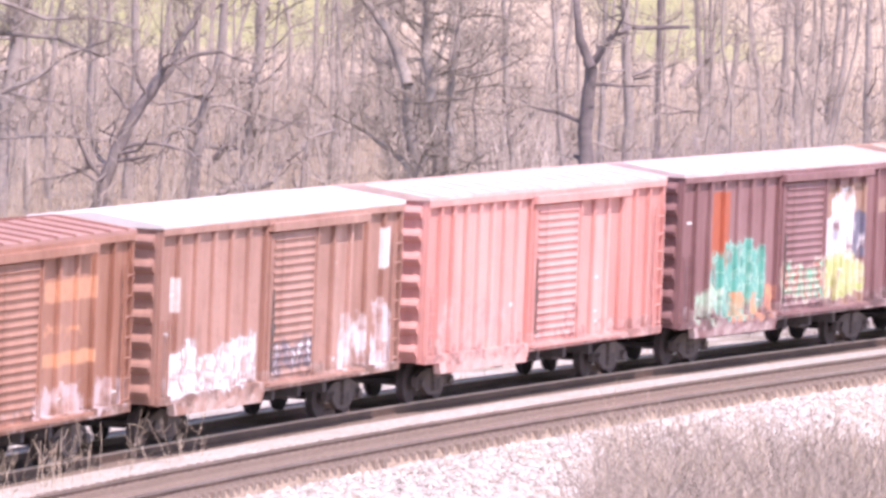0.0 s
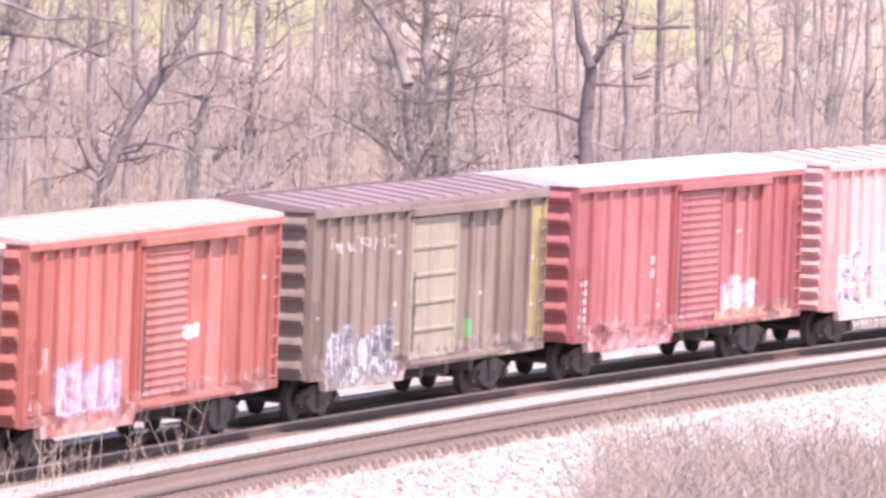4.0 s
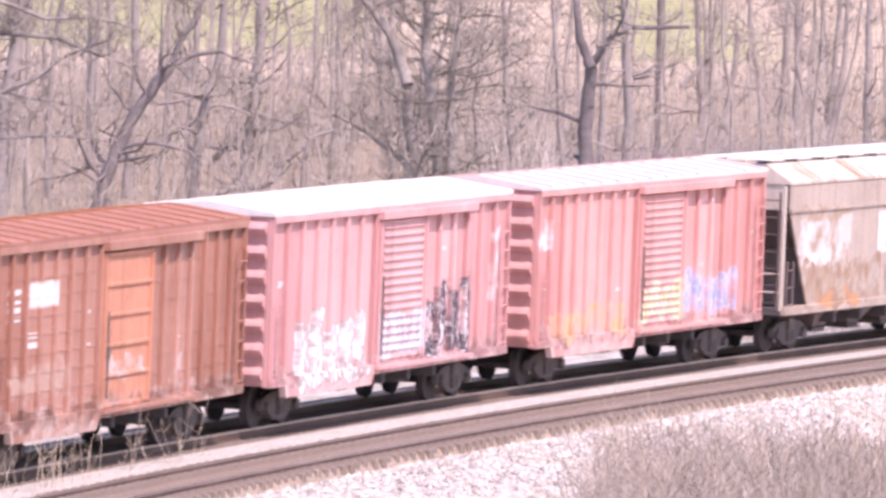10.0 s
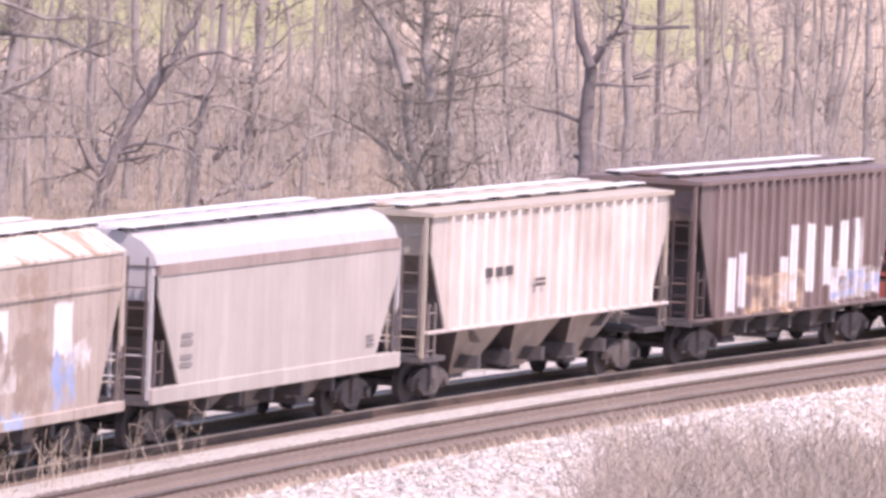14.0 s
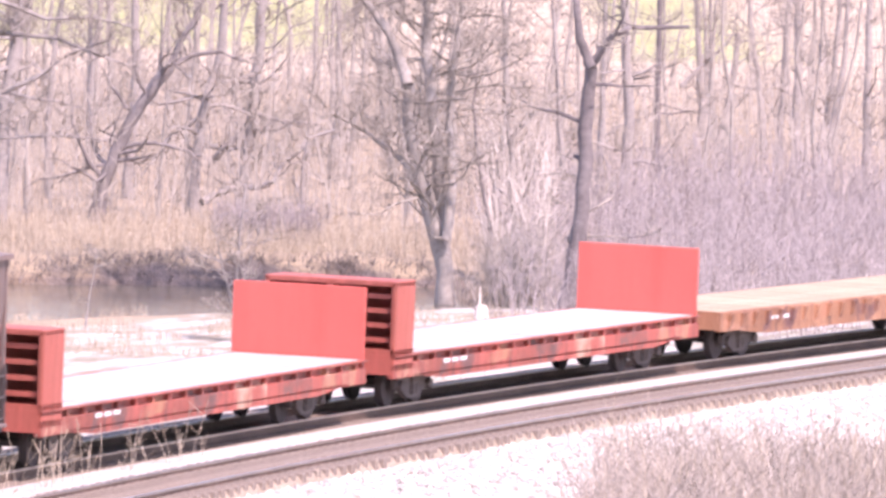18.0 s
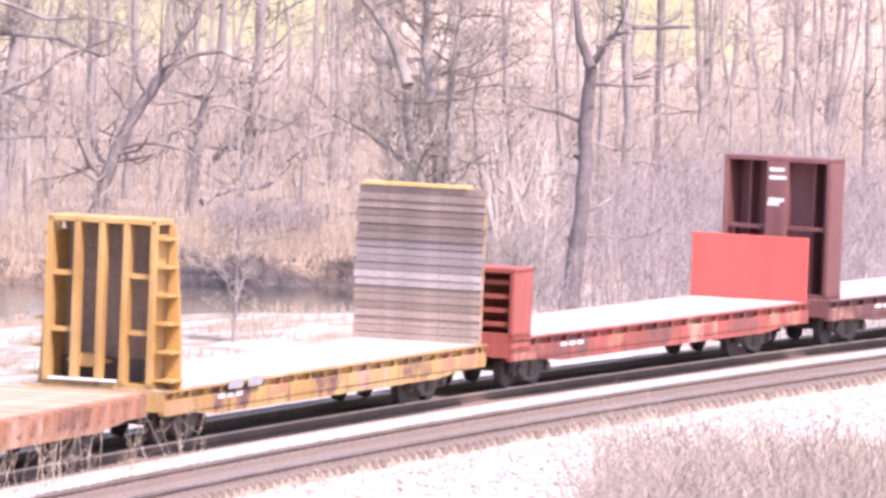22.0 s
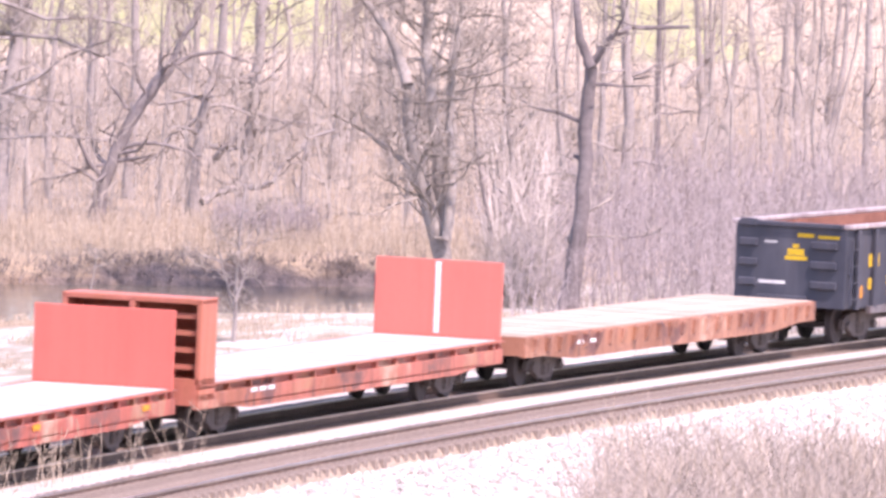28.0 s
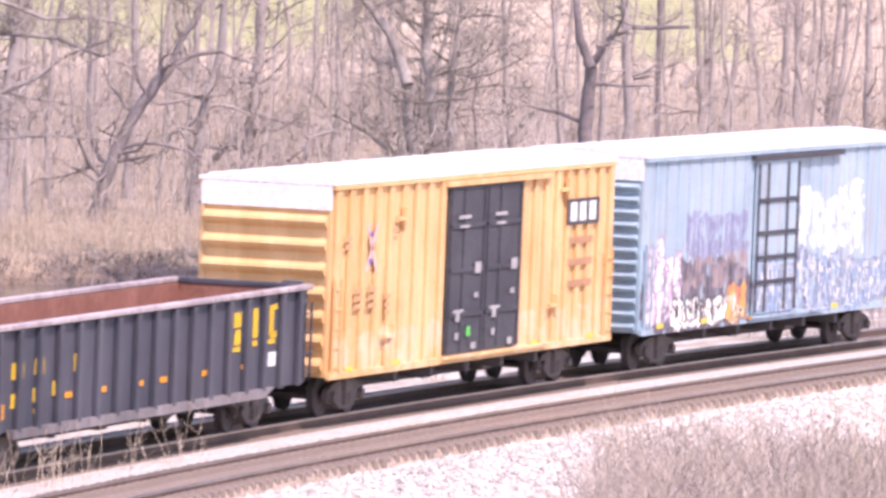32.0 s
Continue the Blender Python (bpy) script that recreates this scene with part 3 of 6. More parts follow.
def boxcar(label, s0, s1, base, faded, roof_col, door=(0.43, 0.63, "louver"), door_col=None, posts=(6, 6), patches=(), wear=0.35, end_ribs=7,
           roof_ribs=14, top=4.60, bottom=0.98, marks=(), lamps=(), end_col=None, roof_rib_col=None, seams=0):
    root, h = car_root("boxcar", label, "boxcar", s0, s1)
    base, faded = (bleached(tuple(1.07 * v for v in c)) for c in (base, faded))
    dust = tuple(0.5 * v + 0.5 * w for v, w in zip(faded, (0.62, 0.56, 0.54)))
    grime = tuple(0.5 * v + 0.02 for v in base)
    p = [(-h, h, bottom - 0.2, bottom + 0.45, "haze", dust, grime), (-h, h, bottom - 0.05, bottom + 0.3, "haze", grime, grime), (-h, h, bottom - 0.5, bottom - 0.1, "haze", dust, dust)]
    p += [(-h + a * 2 * h, -h + b * 2 * h, *rest) for a, b, *rest in patches]
    mat = paint("boxcar_side_paint", root, base, faded, wear=wear, patches=p, panels=1.17)
    plain = paint("boxcar_end_paint", root, end_col or base, end_col or faded, wear=wear)
    dmat = mat if door_col is None else paint("boxcar_door_paint", root, door_col, tuple(c * 1.15 for c in door_col), wear=wear, patches=p)
    rmat = surface("boxcar_roof_metal", tuple(c * 0.86 for c in roof_col), tuple(min(c * 1.12, 0.85) for c in roof_col), c=tuple(0.55 * v + 0.45 * w for v, w in zip(roof_col, (0.34, 0.16, 0.11))), coarse=0.7, fine=1.3, rough=0.6, bump=0.1)
    rrib = rmat if roof_rib_col is None else surface("boxcar_roof_rib_metal", roof_rib_col, tuple(c * 1.2 for c in roof_rib_col), rough=0.6, bump=0.1)
    dx0, dx1 = -h + door[0] * 2 * h, -h + door[1] * 2 * h
    part("floor", B((-h + 0.1, h - 0.1, -1.46, 1.46, bottom + 0.02, bottom + 0.16)), M_UNDER, root)
    roof(root, h, top, rmat, roof_ribs, rise=0.20, rib_mat=rrib)
    for sx in (-1, 1):
        end_wall(root, h, sx, bottom, top, end_ribs, plain)
    post = mesh_of("post", B((-0.055, 0.055, -0.05, 0.05, bottom + 0.12, top - 0.14)), mat, bevel=0.012)
    for sy in (-1, 1):
        for k in range(seams):
            y0, y1 = sorted((sy * 1.47, sy * 1.492))
            z = bottom + 0.3 + (top - bottom - 0.6) * k / (seams - 1)
            part("side_seam", B((-h + 0.03, h - 0.03, y0, y1, z - 0.025, z + 0.025)), mat, root)
        y0, y1 = sorted((sy * 1.43, sy * 1.48))
        part("side_sheet", B((-h + 0.02, h - 0.02, y0, y1, bottom + 0.05, top - 0.01)), mat, root)
        a, b = sorted((sy * 1.47, sy * 1.61))
        part("top_chord", B((-h, h, a, b, top - 0.15, top - 0.006)), plain, root, bevel=0.01)
        bm = bmesh.new()
        prism(bm, [(-h, bottom + 0.16), (-h, bottom - 0.02), (-h + 0.95, bottom - 0.02), (-h + 1.05, bottom - 0.27), (dx0 - 0.25, bottom - 0.27), (dx0 - 0.1, bottom - 0.05), (h - 1.1, bottom - 0.03), (h, bottom - 0.02), (h, bottom + 0.16)], "y", a, b - 0.01 * sy)
        part("side_sill", bm, mat, root)
        nl, nr = posts
        xs = [-h + 0.05 + (dx0 + h - 0.15) * k / nl for k in range(nl + 1)] + [dx1 + 0.1 + (h - 0.15 - dx1) * k / nr for k in range(nr + 1)]
        for x in xs:
            part("post", post, None, root, at=pose(x, sy * 1.53, 0))
        door_on(root, dx0, dx1, sy, door[2], dmat, bottom, top)
        a, b = sorted((sy * 1.50, sy * 1.72))
        part("door_track", B((dx0 - 0.1, min(dx1 + (dx1 - dx0), h - 0.1), a, b, top - 0.29, top - 0.10)), plain, root, bevel=0.015)
        part("lower_track", B((dx0 - 0.1, min(dx1 + (dx1 - dx0), h - 0.1), a, b, bottom + 0.05, bottom + 0.13)), plain, root)
    ladder(root, -h + 0.32, -1.60, bottom + 0.25, plain)
    ladder(root, h - 0.32, -1.60, bottom + 0.25, plain, rungs=7 if end_ribs % 2 else 4)
    ladder(root, h + 0.13, 1.12, bottom + 0.25, plain, 90, 8)
    bm = bmesh.new()
    rod(bm, (h + 0.14, 0.5, 2.6), (h + 0.20, 0.5, 2.6), 0.28, n=12)
    part("brake_wheel", bm, M_TRUCK, root)
    rng = random.Random(int(s0 * 10))
    for fx in (0.045, 0.36, 0.72, 0.945):
        for k in range(rng.randint(1, 3)):
            wide, z = rng.uniform(0.16, 0.34), rng.choice((1.35, 1.55, 2.0, 2.35, 3.1, 3.4)) + rng.uniform(-0.1, 0.1)
            part("marking", B((0, wide, -0.004, 0, 0, rng.uniform(0.05, 0.1))), M_WHITE, root, at=pose(-h + 2 * h * fx + rng.uniform(-0.2, 0.1), -1.484, z))
    for fx, z, rows, width, high, *more in marks:
        markings(root, -h + fx * 2 * h, z, rows, width, high, more[0] if more else M_WHITE, y=-1.483, columns=more[1] if len(more) > 1 else 1)
    if lamps:
        reflectors(root, [-h + f * 2 * h for f in lamps], bottom + 0.06)
    gear(root, h, 2.15, 0.98)
    return root, h


def door_on(root, x0, x1, sy, style, mat, bottom, top):
    a, b = sorted((sy * 1.53, sy * 1.585))
    z0, z1 = bottom + 0.14, top - 0.33
    door = part("door", B((x0, x1, a, b, z0, z1)), mat, root, bevel=0.01)
    w = x1 - x0
    a, b = sorted((sy * 1.58, sy * 1.632))
    if style == "louver":
        bm = bmesh.new()
        prism(bm, [(-0.014, -0.03), (0.014, -0.055), (0.014, 0.05), (-0.014, 0.0)], "x", x0 + 0.28, x1 - 0.22)
        me = mesh_of("door_rib", bm, mat)
        n = 17
        for k in range(n):
            part("door_rib", me, None, door, at=pose(0, sy * 1.605, z0 + 0.14 + (z1 - z0 - 0.28) * k / (n - 1)))
    elif style == "panel":
        me = mesh_of("door_rib", B((x0 + 0.08, x1 - 0.08, a, b, -0.045, 0.045)), mat, bevel=0.015)
        for k in range(6):
            part("door_rib", me, None, door, at=pose(0, 0, z0 + 0.05 + (z1 - z0 - 0.1) * k / 5))
    elif style == "rungs":
        me = mesh_of("door_rib", B((-0.30, 0.30, a, b, -0.06, 0.06)), mat, bevel=0.02)
        for k in range(7):
            for x in (x0 + 0.5, x1 - 0.5):
                part("door_rib", me, None, door, at=pose(x, 0, z0 + 0.25 + (z1 - z0 - 0.5) * k / 6))
    part("door_edge", B((x0 - 0.05, x0 + 0.12, a, b, z0, z1)), mat, door)
    part("door_edge", B((x1 - 0.12, x1 + 0.02, a, b, z0, z1)), mat, door)
    bm = bmesh.new()
    rod(bm, (x0 + 0.2, sy * 1.64, z0 + 0.2), (x0 + 0.2, sy * 1.64, z1 - 1.2), 0.025, n=5)
    box(bm, x0 + 0.12, x0 + 0.3, min(sy * 1.6, sy * 1.66), max(sy * 1.6, sy * 1.66), z0 + 1.0, z0 + 1.25)
    part("lock_bar", bm, M_TRUCK, door)


# ---- covered hoppers ----
def hopper(label, s0, s1, base, faded, style, patches=(), wear=0.3, z_side=4.22, z_low=1.1, roof_col=None, end_col=None, rust=(0.20, 0.11, 0.06), roof_patches=()):
    root, h = car_root("covered_hopper", label, "hopper car", s0, s1)
    p = [(-h + a * 2 * h, -h + b * 2 * h, *rest) for a, b, *rest in patches]
    mat = paint("hopper_paint", root, base, faded, rust=rust, wear=wear, patches=p)
    plain = paint("hopper_roof_paint", root, roof_col or base, roof_col or faded, rust=rust, wear=wear * 0.8,
                  patches=[(-h + a * 2 * h, -h + b * 2 * h, 4.0, 5.0, "haze", (0.40, 0.29, 0.21), (0.48, 0.37, 0.28)) for a, b in roof_patches])
    # dark end colour: shade inside the open ends is put into this paint
    end_shade = paint("hopper_end_shade_paint", root, end_col or base, end_col or faded, rust=(0.09, 0.06, 0.05), wear=0.7)
    ribm = paint("hopper_rib_paint", root, tuple(min(c * 1.22, 0.8) for c in base), tuple(min(c * 1.25, 0.82) for c in faded), rust=rust, wear=wear * 0.6, patches=p)
    curved = style == "round"
    xa, xb = h - 0.30, h - {"flat": 1.75, "round": 1.85, "ribbed": 1.35}[style]
    zk = z_side - {"flat": 0.65, "round": 0.75, "ribbed": 0.9}[style]
    # cross-section of one side: bulged on round cars, flat on the others
    for sy in (-1, 1):
        bm = bmesh.new()
        n = 9 if curved else 2
        cols = []
        for k in range(n):
            u = k / (n - 1)
            z = z_low + (z_side - z_low) * u
            y = (1.50 + 0.06 * math.sin(math.pi * (0.30 + 0.45 * u))) if curved else 1.53
            cols.append((y, z))
        if not curved:
            cols.insert(1, (1.53, zk))
        verts = []
        for t in (0.0, 0.05):
            ring = []
            for y, z in cols:
                ex = xb + (xa - xb) * min(max((z - z_low) / (zk - z_low), 0), 1)
                ring.append((bm.verts.new((-ex, sy * (y - t), z)), bm.verts.new((ex, sy * (y - t), z))))
            verts.append(ring)
        o, i = verts
        for k in range(len(cols) - 1):
            bm.faces.new((o[k][0], o[k][1], o[k + 1][1], o[k + 1][0]))
            bm.faces.new((i[k][0], i[k][1], i[k + 1][1], i[k + 1][0]))
            for e in (0, 1):
                bm.faces.new((o[k][e], o[k + 1][e], i[k + 1][e], i[k][e]))
        for k in (0, -1):
            bm.faces.new((o[k][0], o[k][1], i[k][1], i[k][0]))
        part("side_sheet", bm, mat, root)
        if curved:
            a, b = sorted((sy * 1.40, sy * 1.578))
            # brown strip: the eave's shade on the side, given as colour
            part("eave_band", B((-xa, xa, a, b, z_side - 0.22, z_side)), paint("hopper_eave_shade_paint", root, (0.34, 0.27, 0.24), (0.38, 0.31, 0.28), wear=0.3), root, "brown band painted as the shade below the roof")
        if style == "ribbed":
            ribs = 20
            post = mesh_of("post", B((-0.075, 0.075, -0.05, 0.05, z_low, z_side - 0.02)), ribm, bevel=0.015)
            for k in range(ribs):
                x = -xb + 0.05 + (2 * xb - 0.1) * k / (ribs - 1)
                part("post", post, None, root, at=pose(x, sy * 1.57, 0))
        else:
            a, b = sorted((sy * 1.53, sy * 1.575))
            part("belt_rail", B((-xa + 0.02, xa - 0.02, a, b, zk - 0.05, zk + 0.03)), mat, root) if style == "flat" else None
        a, b = sorted((sy * 1.42, sy * 1.60))
        part("side_sill", B((-h + 0.05, h - 0.05, a, b, z_low - (0.05 if style == "ribbed" else 0.12), z_low + {"round": 0.22, "flat": 0.10, "ribbed": 0.03}[style])), mat, root, bevel=0.02)
    # roof: sloped shoulders, flat crown, hatches and running boards
    crown = z_side + (0.50 if style != "ribbed" else 0.15)
    bm = bmesh.new()
    if curved:
        prism(bm, [(-1.50, z_side - 0.02), (-1.42, z_side + 0.22), (-1.15, z_side + 0.48), (-0.7, z_side + 0.66), (0, z_side + 0.72), (0.7, z_side + 0.66), (1.15, z_side + 0.48), (1.42, z_side + 0.22), (1.50, z_side - 0.02)], "x", -xa - 0.04, xa + 0.04)
        crown = z_side + 0.68
    elif style == "flat":
        prism(bm, [(-1.56, z_side - 0.01), (-1.56, z_side + 0.05), (-0.85, crown - 0.03), (0.85, crown - 0.03), (1.56, z_side + 0.05), (1.56, z_side - 0.01)], "x", -xa - 0.04, xa + 0.04)
    else:
        prism(bm, [(-1.62, z_side - 0.03), (-1.62, z_side + 0.07), (-0.9, crown - 0.04), (0.9, crown - 0.04), (1.62, z_side + 0.07), (1.62, z_side - 0.03)], "x", -h + 0.05, h - 0.05)
    top = part("roof", bm, plain, root)
    if style == "flat":
        bm = bmesh.new()
        prism(bm, [(-1.57, z_side + 0.02), (-1.57, z_side + 0.09), (-0.84, crown), (-0.84, crown - 0.06)], "x", -0.05, 0.05)
        me = mesh_of("roof_rib", bm, plain)
        for k in range(11):
            part("roof_rib", me, None, top, at=pose(-xa + 2 * xa * (k + 0.5) / 11, 0, 0))
    hatch = mesh_of("hatch", B((-1.75, 1.75, -0.26, 0.26, 0, 0.10)), plain, bevel=0.03)
    for k in range(4):
        part("hatch", hatch, None, top, at=pose(-xa + 2 * xa * (k + 0.5) / 4, 0, crown - 0.02))
    board = mesh_of("running_board", B((-h + 0.1, h - 0.1, -0.20, 0.20, 0, 0.03)), M_WHITE)
    for y in (-0.70, 0.70):
        part("running_board", board, None, top, at=pose(0, y, crown + 0.055))
    brk = mesh_of("board_bracket", B((-0.03, 0.03, -0.17, 0.17, 0, 0.06)), M_UNDER)
    for k in range(9):
        for y in (-0.78, 0.78):
            part("board_bracket", brk, None, top, at=pose(-h + 0.3 + (2 * h - 0.6) * k / 8, y, crown - 0.01))
    for sx in (-1, 1):
        turn = 0 if sx < 0 else 180
        # end sheet above, slope sheet below
        bm = bmesh.new()
        prism(bm, [(-xa, zk), (-h + 4.2, 1.25), (-h + 4.3, 1.25), (-xa + 0.1, zk + 0.05)], "y", -1.36, 1.36)
        part("slope_sheet", bm, end_shade, root, at=pose(0, 0, 0, 0, 0, turn))
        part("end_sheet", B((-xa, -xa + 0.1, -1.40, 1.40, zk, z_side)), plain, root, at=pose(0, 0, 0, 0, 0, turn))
        part("end_bulkhead", B((-xb + 0.25, -xb + 0.3, -1.38, 1.38, z_low, zk)), end_shade, root, at=pose(0, 0, 0, 0, 0, turn))
        part("end_platform", B((-h, -h + 1.5, -1.5, 1.5, 0.98, 1.1)), M_UNDER, root, at=pose(0, 0, 0, 0, 0, turn))
        for y in (-1.5, 1.42):
            part("corner_post", B((-h + 0.02, -h + 0.12, y, y + 0.08, 1.0, z_side - 0.05)), plain, root, at=pose(0, 0, 0, 0, 0, turn))
        bm = bmesh.new()
        for z in (1.55, 2.0):
            rod(bm, (-h + 0.06, -1.45, z), (-h + 0.06, 1.45, z), 0.025, n=5)
        rod(bm, (-h + 0.5, 0.5, 1.1), (-h + 0.5, 0.5, 3.3), 0.05, n=5)
        rod(bm, (-h + 0.4, -0.5, 1.1), (-xa, -0.5, 3.4), 0.05, n=5)
        part("handrail", bm, plain, root, at=pose(0, 0, 0, 0, 0, turn))
        ladder(root, sx * (h - 0.03), -1.15 * -sx, 1.3, end_shade, 90, 7)
        ladder(root, sx * (h - 0.38), -1.56, 1.25, end_shade, 0, 3)
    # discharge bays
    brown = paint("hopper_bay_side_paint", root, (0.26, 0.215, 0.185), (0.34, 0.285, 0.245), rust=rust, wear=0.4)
    # near-black colour for the shaded slopes of deep bays, their shade painted in
    slope_shade = paint("hopper_bay_shade_paint", root, (0.075, 0.062, 0.066), (0.11, 0.092, 0.092), rust=(0.07, 0.05, 0.05), wear=0.5)
    bays = 3 if style != "flat" else 4
    span = 2 * xb - 2.4
    for k in range(bays):
        x = -span / 2 + span * (k + 0.5) / bays
        deep = style == "ribbed" and z_low > 1.5
        w = 1.75 if deep else span / bays / 2 - 0.05
        hi, lo = [(-w, -1.35), (w, -1.35), (w, 1.35), (-w, 1.35)], ([(-0.6, -0.72), (0.6, -0.72), (0.6, 0.72), (-0.6, 0.72)] if deep else [(-0.35, -0.9), (0.35, -0.9), (0.35, 0.9), (-0.35, 0.9)])
        bay = None
        # shallow bays reuse the dark end colour for the shade underneath
        for name, edges, m in (("discharge_bay", (0, 2), brown if deep else end_shade), ("bay_slope", (1, 3), slope_shade if deep else end_shade)):
            bm = bmesh.new()
            up = [bm.verts.new((x + a, b, z_low + 0.1)) for a, b in hi]
            dn = [bm.verts.new((x + a, b, 0.50)) for a, b in lo]
            for e in edges:
                bm.faces.new((up[e], up[(e + 1) % 4], dn[(e + 1) % 4], dn[e]))
            if bay is None:
                bm.faces.new(dn[::-1])
                bm.faces.new(up)
            bay = part(name, bm, m, bay or root)
        part("outlet_gate", B((x - 0.42, x + 0.42, -0.70 if deep else -0.95, 0.70 if deep else 0.95, 0.40, 0.52)), M_UNDER, root)
    gear(root, h, 1.75, 0.95)
    return root, h


# ---- flat cars ----
def side_beam(root, h, mat, z0, z1, pockets, pocket_mat, banded, y=1.56):
    """The long sill: a lower web under a shaded row of stake pockets, or one tall web with wedge-shaped pockets."""
    for sy in (-1, 1):
        a, b = sorted((sy * (y - 0.16), sy * y))
        if banded:
            beam = part("side_sill", B((-h, h, a, b, z0 + 0.02, z1 - 0.19)), mat, root, bevel=0.012)
            ya, yb = sorted((sy * (y - 0.17), sy * (y - 0.13)))
            part("sill_web", B((-h, h, ya, yb, z1 - 0.19, z1 - 0.03)), mat, beam)
            ya, yb = sorted((sy * (y - 0.17), sy * (y + 0.03)))
            part("rub_rail", B((-h, h, ya, yb, z1 - 0.035, z1)), mat, beam)
            ya, yb = sorted((sy * (y - 0.13), sy * (y - 0.02)))
            me = mesh_of("stake_pocket", B((-0.06, 0.06, ya, yb, z1 - 0.20, z1 - 0.04)), pocket_mat)
        else:
            beam = part("side_sill", B((-h, h, a, b, z0 + 0.06, z1)), mat, root, bevel=0.012)
            bm = bmesh.new()
            o = 1 if sy > 0 else -1
            prism(bm, [(o * (y - 0.01), z0 + 0.16), (o * (y + 0.04), z0 + 0.16), (o * (y + 0.11), z1 - 0.06), (o * (y - 0.01), z1 - 0.06)], "x", -0.11, 0.11)
            me = mesh_of("stake_pocket", bm, pocket_mat)
        bm = bmesh.new()
        prism(bm, [(-h + 1.0, z0 + 0.08), (-h + 3.2, z0 - 0.08), (h - 3.2, z0 - 0.08), (h - 1.0, z0 + 0.08)], "y", a, b)
        part("sill_flange", bm, mat, beam)
        for k in range(pockets):
            part("stake_pocket", me, None, beam, at=pose(-h + 0.6 + (2 * h - 1.2) * k / (pockets - 1), 0, 0))


def deck(root, h, z, mat, boards, cut=(0.0, 0.0)):
    n = boards
    w = (2 * h - cut[0] - cut[1]) / n
    base = part("deck", B((-h + cut[0], h - cut[1], -1.42, 1.42, z - 0.12, z - 0.05)), M_UNDER, root)
    me = mesh_of("deck_board", B((-w / 2 + 0.012, w / 2 - 0.012, -1.44, 1.44, -0.05, 0)), mat)
    for k in range(n):
        part("deck_board", me, None, base, at=pose(-h + cut[0] + w * (k + 0.5), 0, z + random.uniform(-0.006, 0.006)))


def sorted_loop(pts, sy):
    return pts if sy > 0 else pts[::-1]


def bulkhead(root, x, face, z0, z1, mat, inner, depth=0.0, planks=None, cap=None, shelves=0, label="", columns=3, rows=4, half=1.56):
    """A bulkhead across the car at x; face -1 looks outward to the front end, +1 is the rear end, its inner plate to the load."""
    if planks:
        n = planks[0]
        hgt = (z1 - z0) / n
        wall = part("bulkhead", B((x - 0.02, x + 0.06, -1.50, 1.50, z0, z1)), mat, root, label)
        sets = [(u, mesh_of("plank", B((-0.10, -0.02, -1.52, 1.52, 0.007, hgt - 0.007)), m)) for u, m in planks[1:]]
        for k in range(n):
            me = [e for u, e in sets if (k + random.uniform(0, 1.5)) / n <= u + 0.08][:1] or [sets[-1][1]]
            part("plank", me[0], None, wall, at=pose(x + random.uniform(-0.05, 0.012), random.uniform(-0.03, 0.03), z0 + k * hgt))
    else:
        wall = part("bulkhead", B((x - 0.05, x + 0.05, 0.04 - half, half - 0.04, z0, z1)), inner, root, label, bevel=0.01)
    if cap:
        part("cap", B((x - 0.16, x + 0.16, -1.1, 1.4, z1, z1 + 0.07)), cap, wall)
    if depth:
        # framework behind the plate, towards the car's end
        x0, x1 = sorted((x + face * depth, x + face * 0.05))
        for y in (-half, half - 0.12):
            if shelves:
                part("side_plate", B((x0, x0 + 0.14, y, y + 0.12, z0 - 0.35, z1), (x0 + 0.14, x1, y + 0.07 * (y < 0), y + 0.05 + 0.07 * (y < 0), z0 - 0.35, z1 - 0.3)), mat, wall)
                sy = -1 if y < 0 else 1
                bm = bmesh.new()
                prism(bm, sorted_loop([(sy * half, z0 - 0.1), (sy * 1.58, z0 - 0.1), (sy * 1.52, z0 + 1.2), (sy * (half + 0.12), z1 - 0.1), (sy * half, z1 - 0.1)], sy), "x", x1 - 0.16, x1 - 0.08)
                part("bracket", bm, mat, wall)
                for k in range(shelves):
                    u = (k + 0.3) / shelves
                    z = z0 + (z1 - z0) * u
                    a, b = sorted((sy * (half - 0.05), sy * (1.60 - (1.48 - half) * u)))
                    part("gusset", B((x0 + 0.20, x1 - 0.02, a, b, z, z + 0.05)), mat, wall)
            else:
                part("side_plate", B((x0, x1, y, y + 0.12, z0 - 0.35, z1)), mat, wall, bevel=0.02)
        part("top_rail", B((x0, x1, -half, half, z1 - 0.10, z1 + 0.02)), mat, wall, bevel=0.015)
        part("bottom_rail", B((x0, x1, -half, half, z0 - 0.1, z0 + 0.12)), mat, wall)
        for k in range(columns):
            y = (half - 0.12) * (2 * (k + 1) / (columns + 1) - 1)
            part("upright", B((x0, x0 + 0.30, y - 0.07, y + 0.07, z0, z1 - 0.05)), mat, wall, bevel=0.015)
        for k in range(1, rows):
            z = z0 + (z1 - z0) * k / rows
            for ya, yb in (((0.06 - half, -0.43 * half), (0.43 * half, half - 0.06)) if columns == 3 else ((0.06 - half, half - 0.06),)):
                part("rail", B((x0 + 0.1, x0 + 0.35, ya, yb, z - 0.05, z + 0.05)), mat, wall)
    return wall


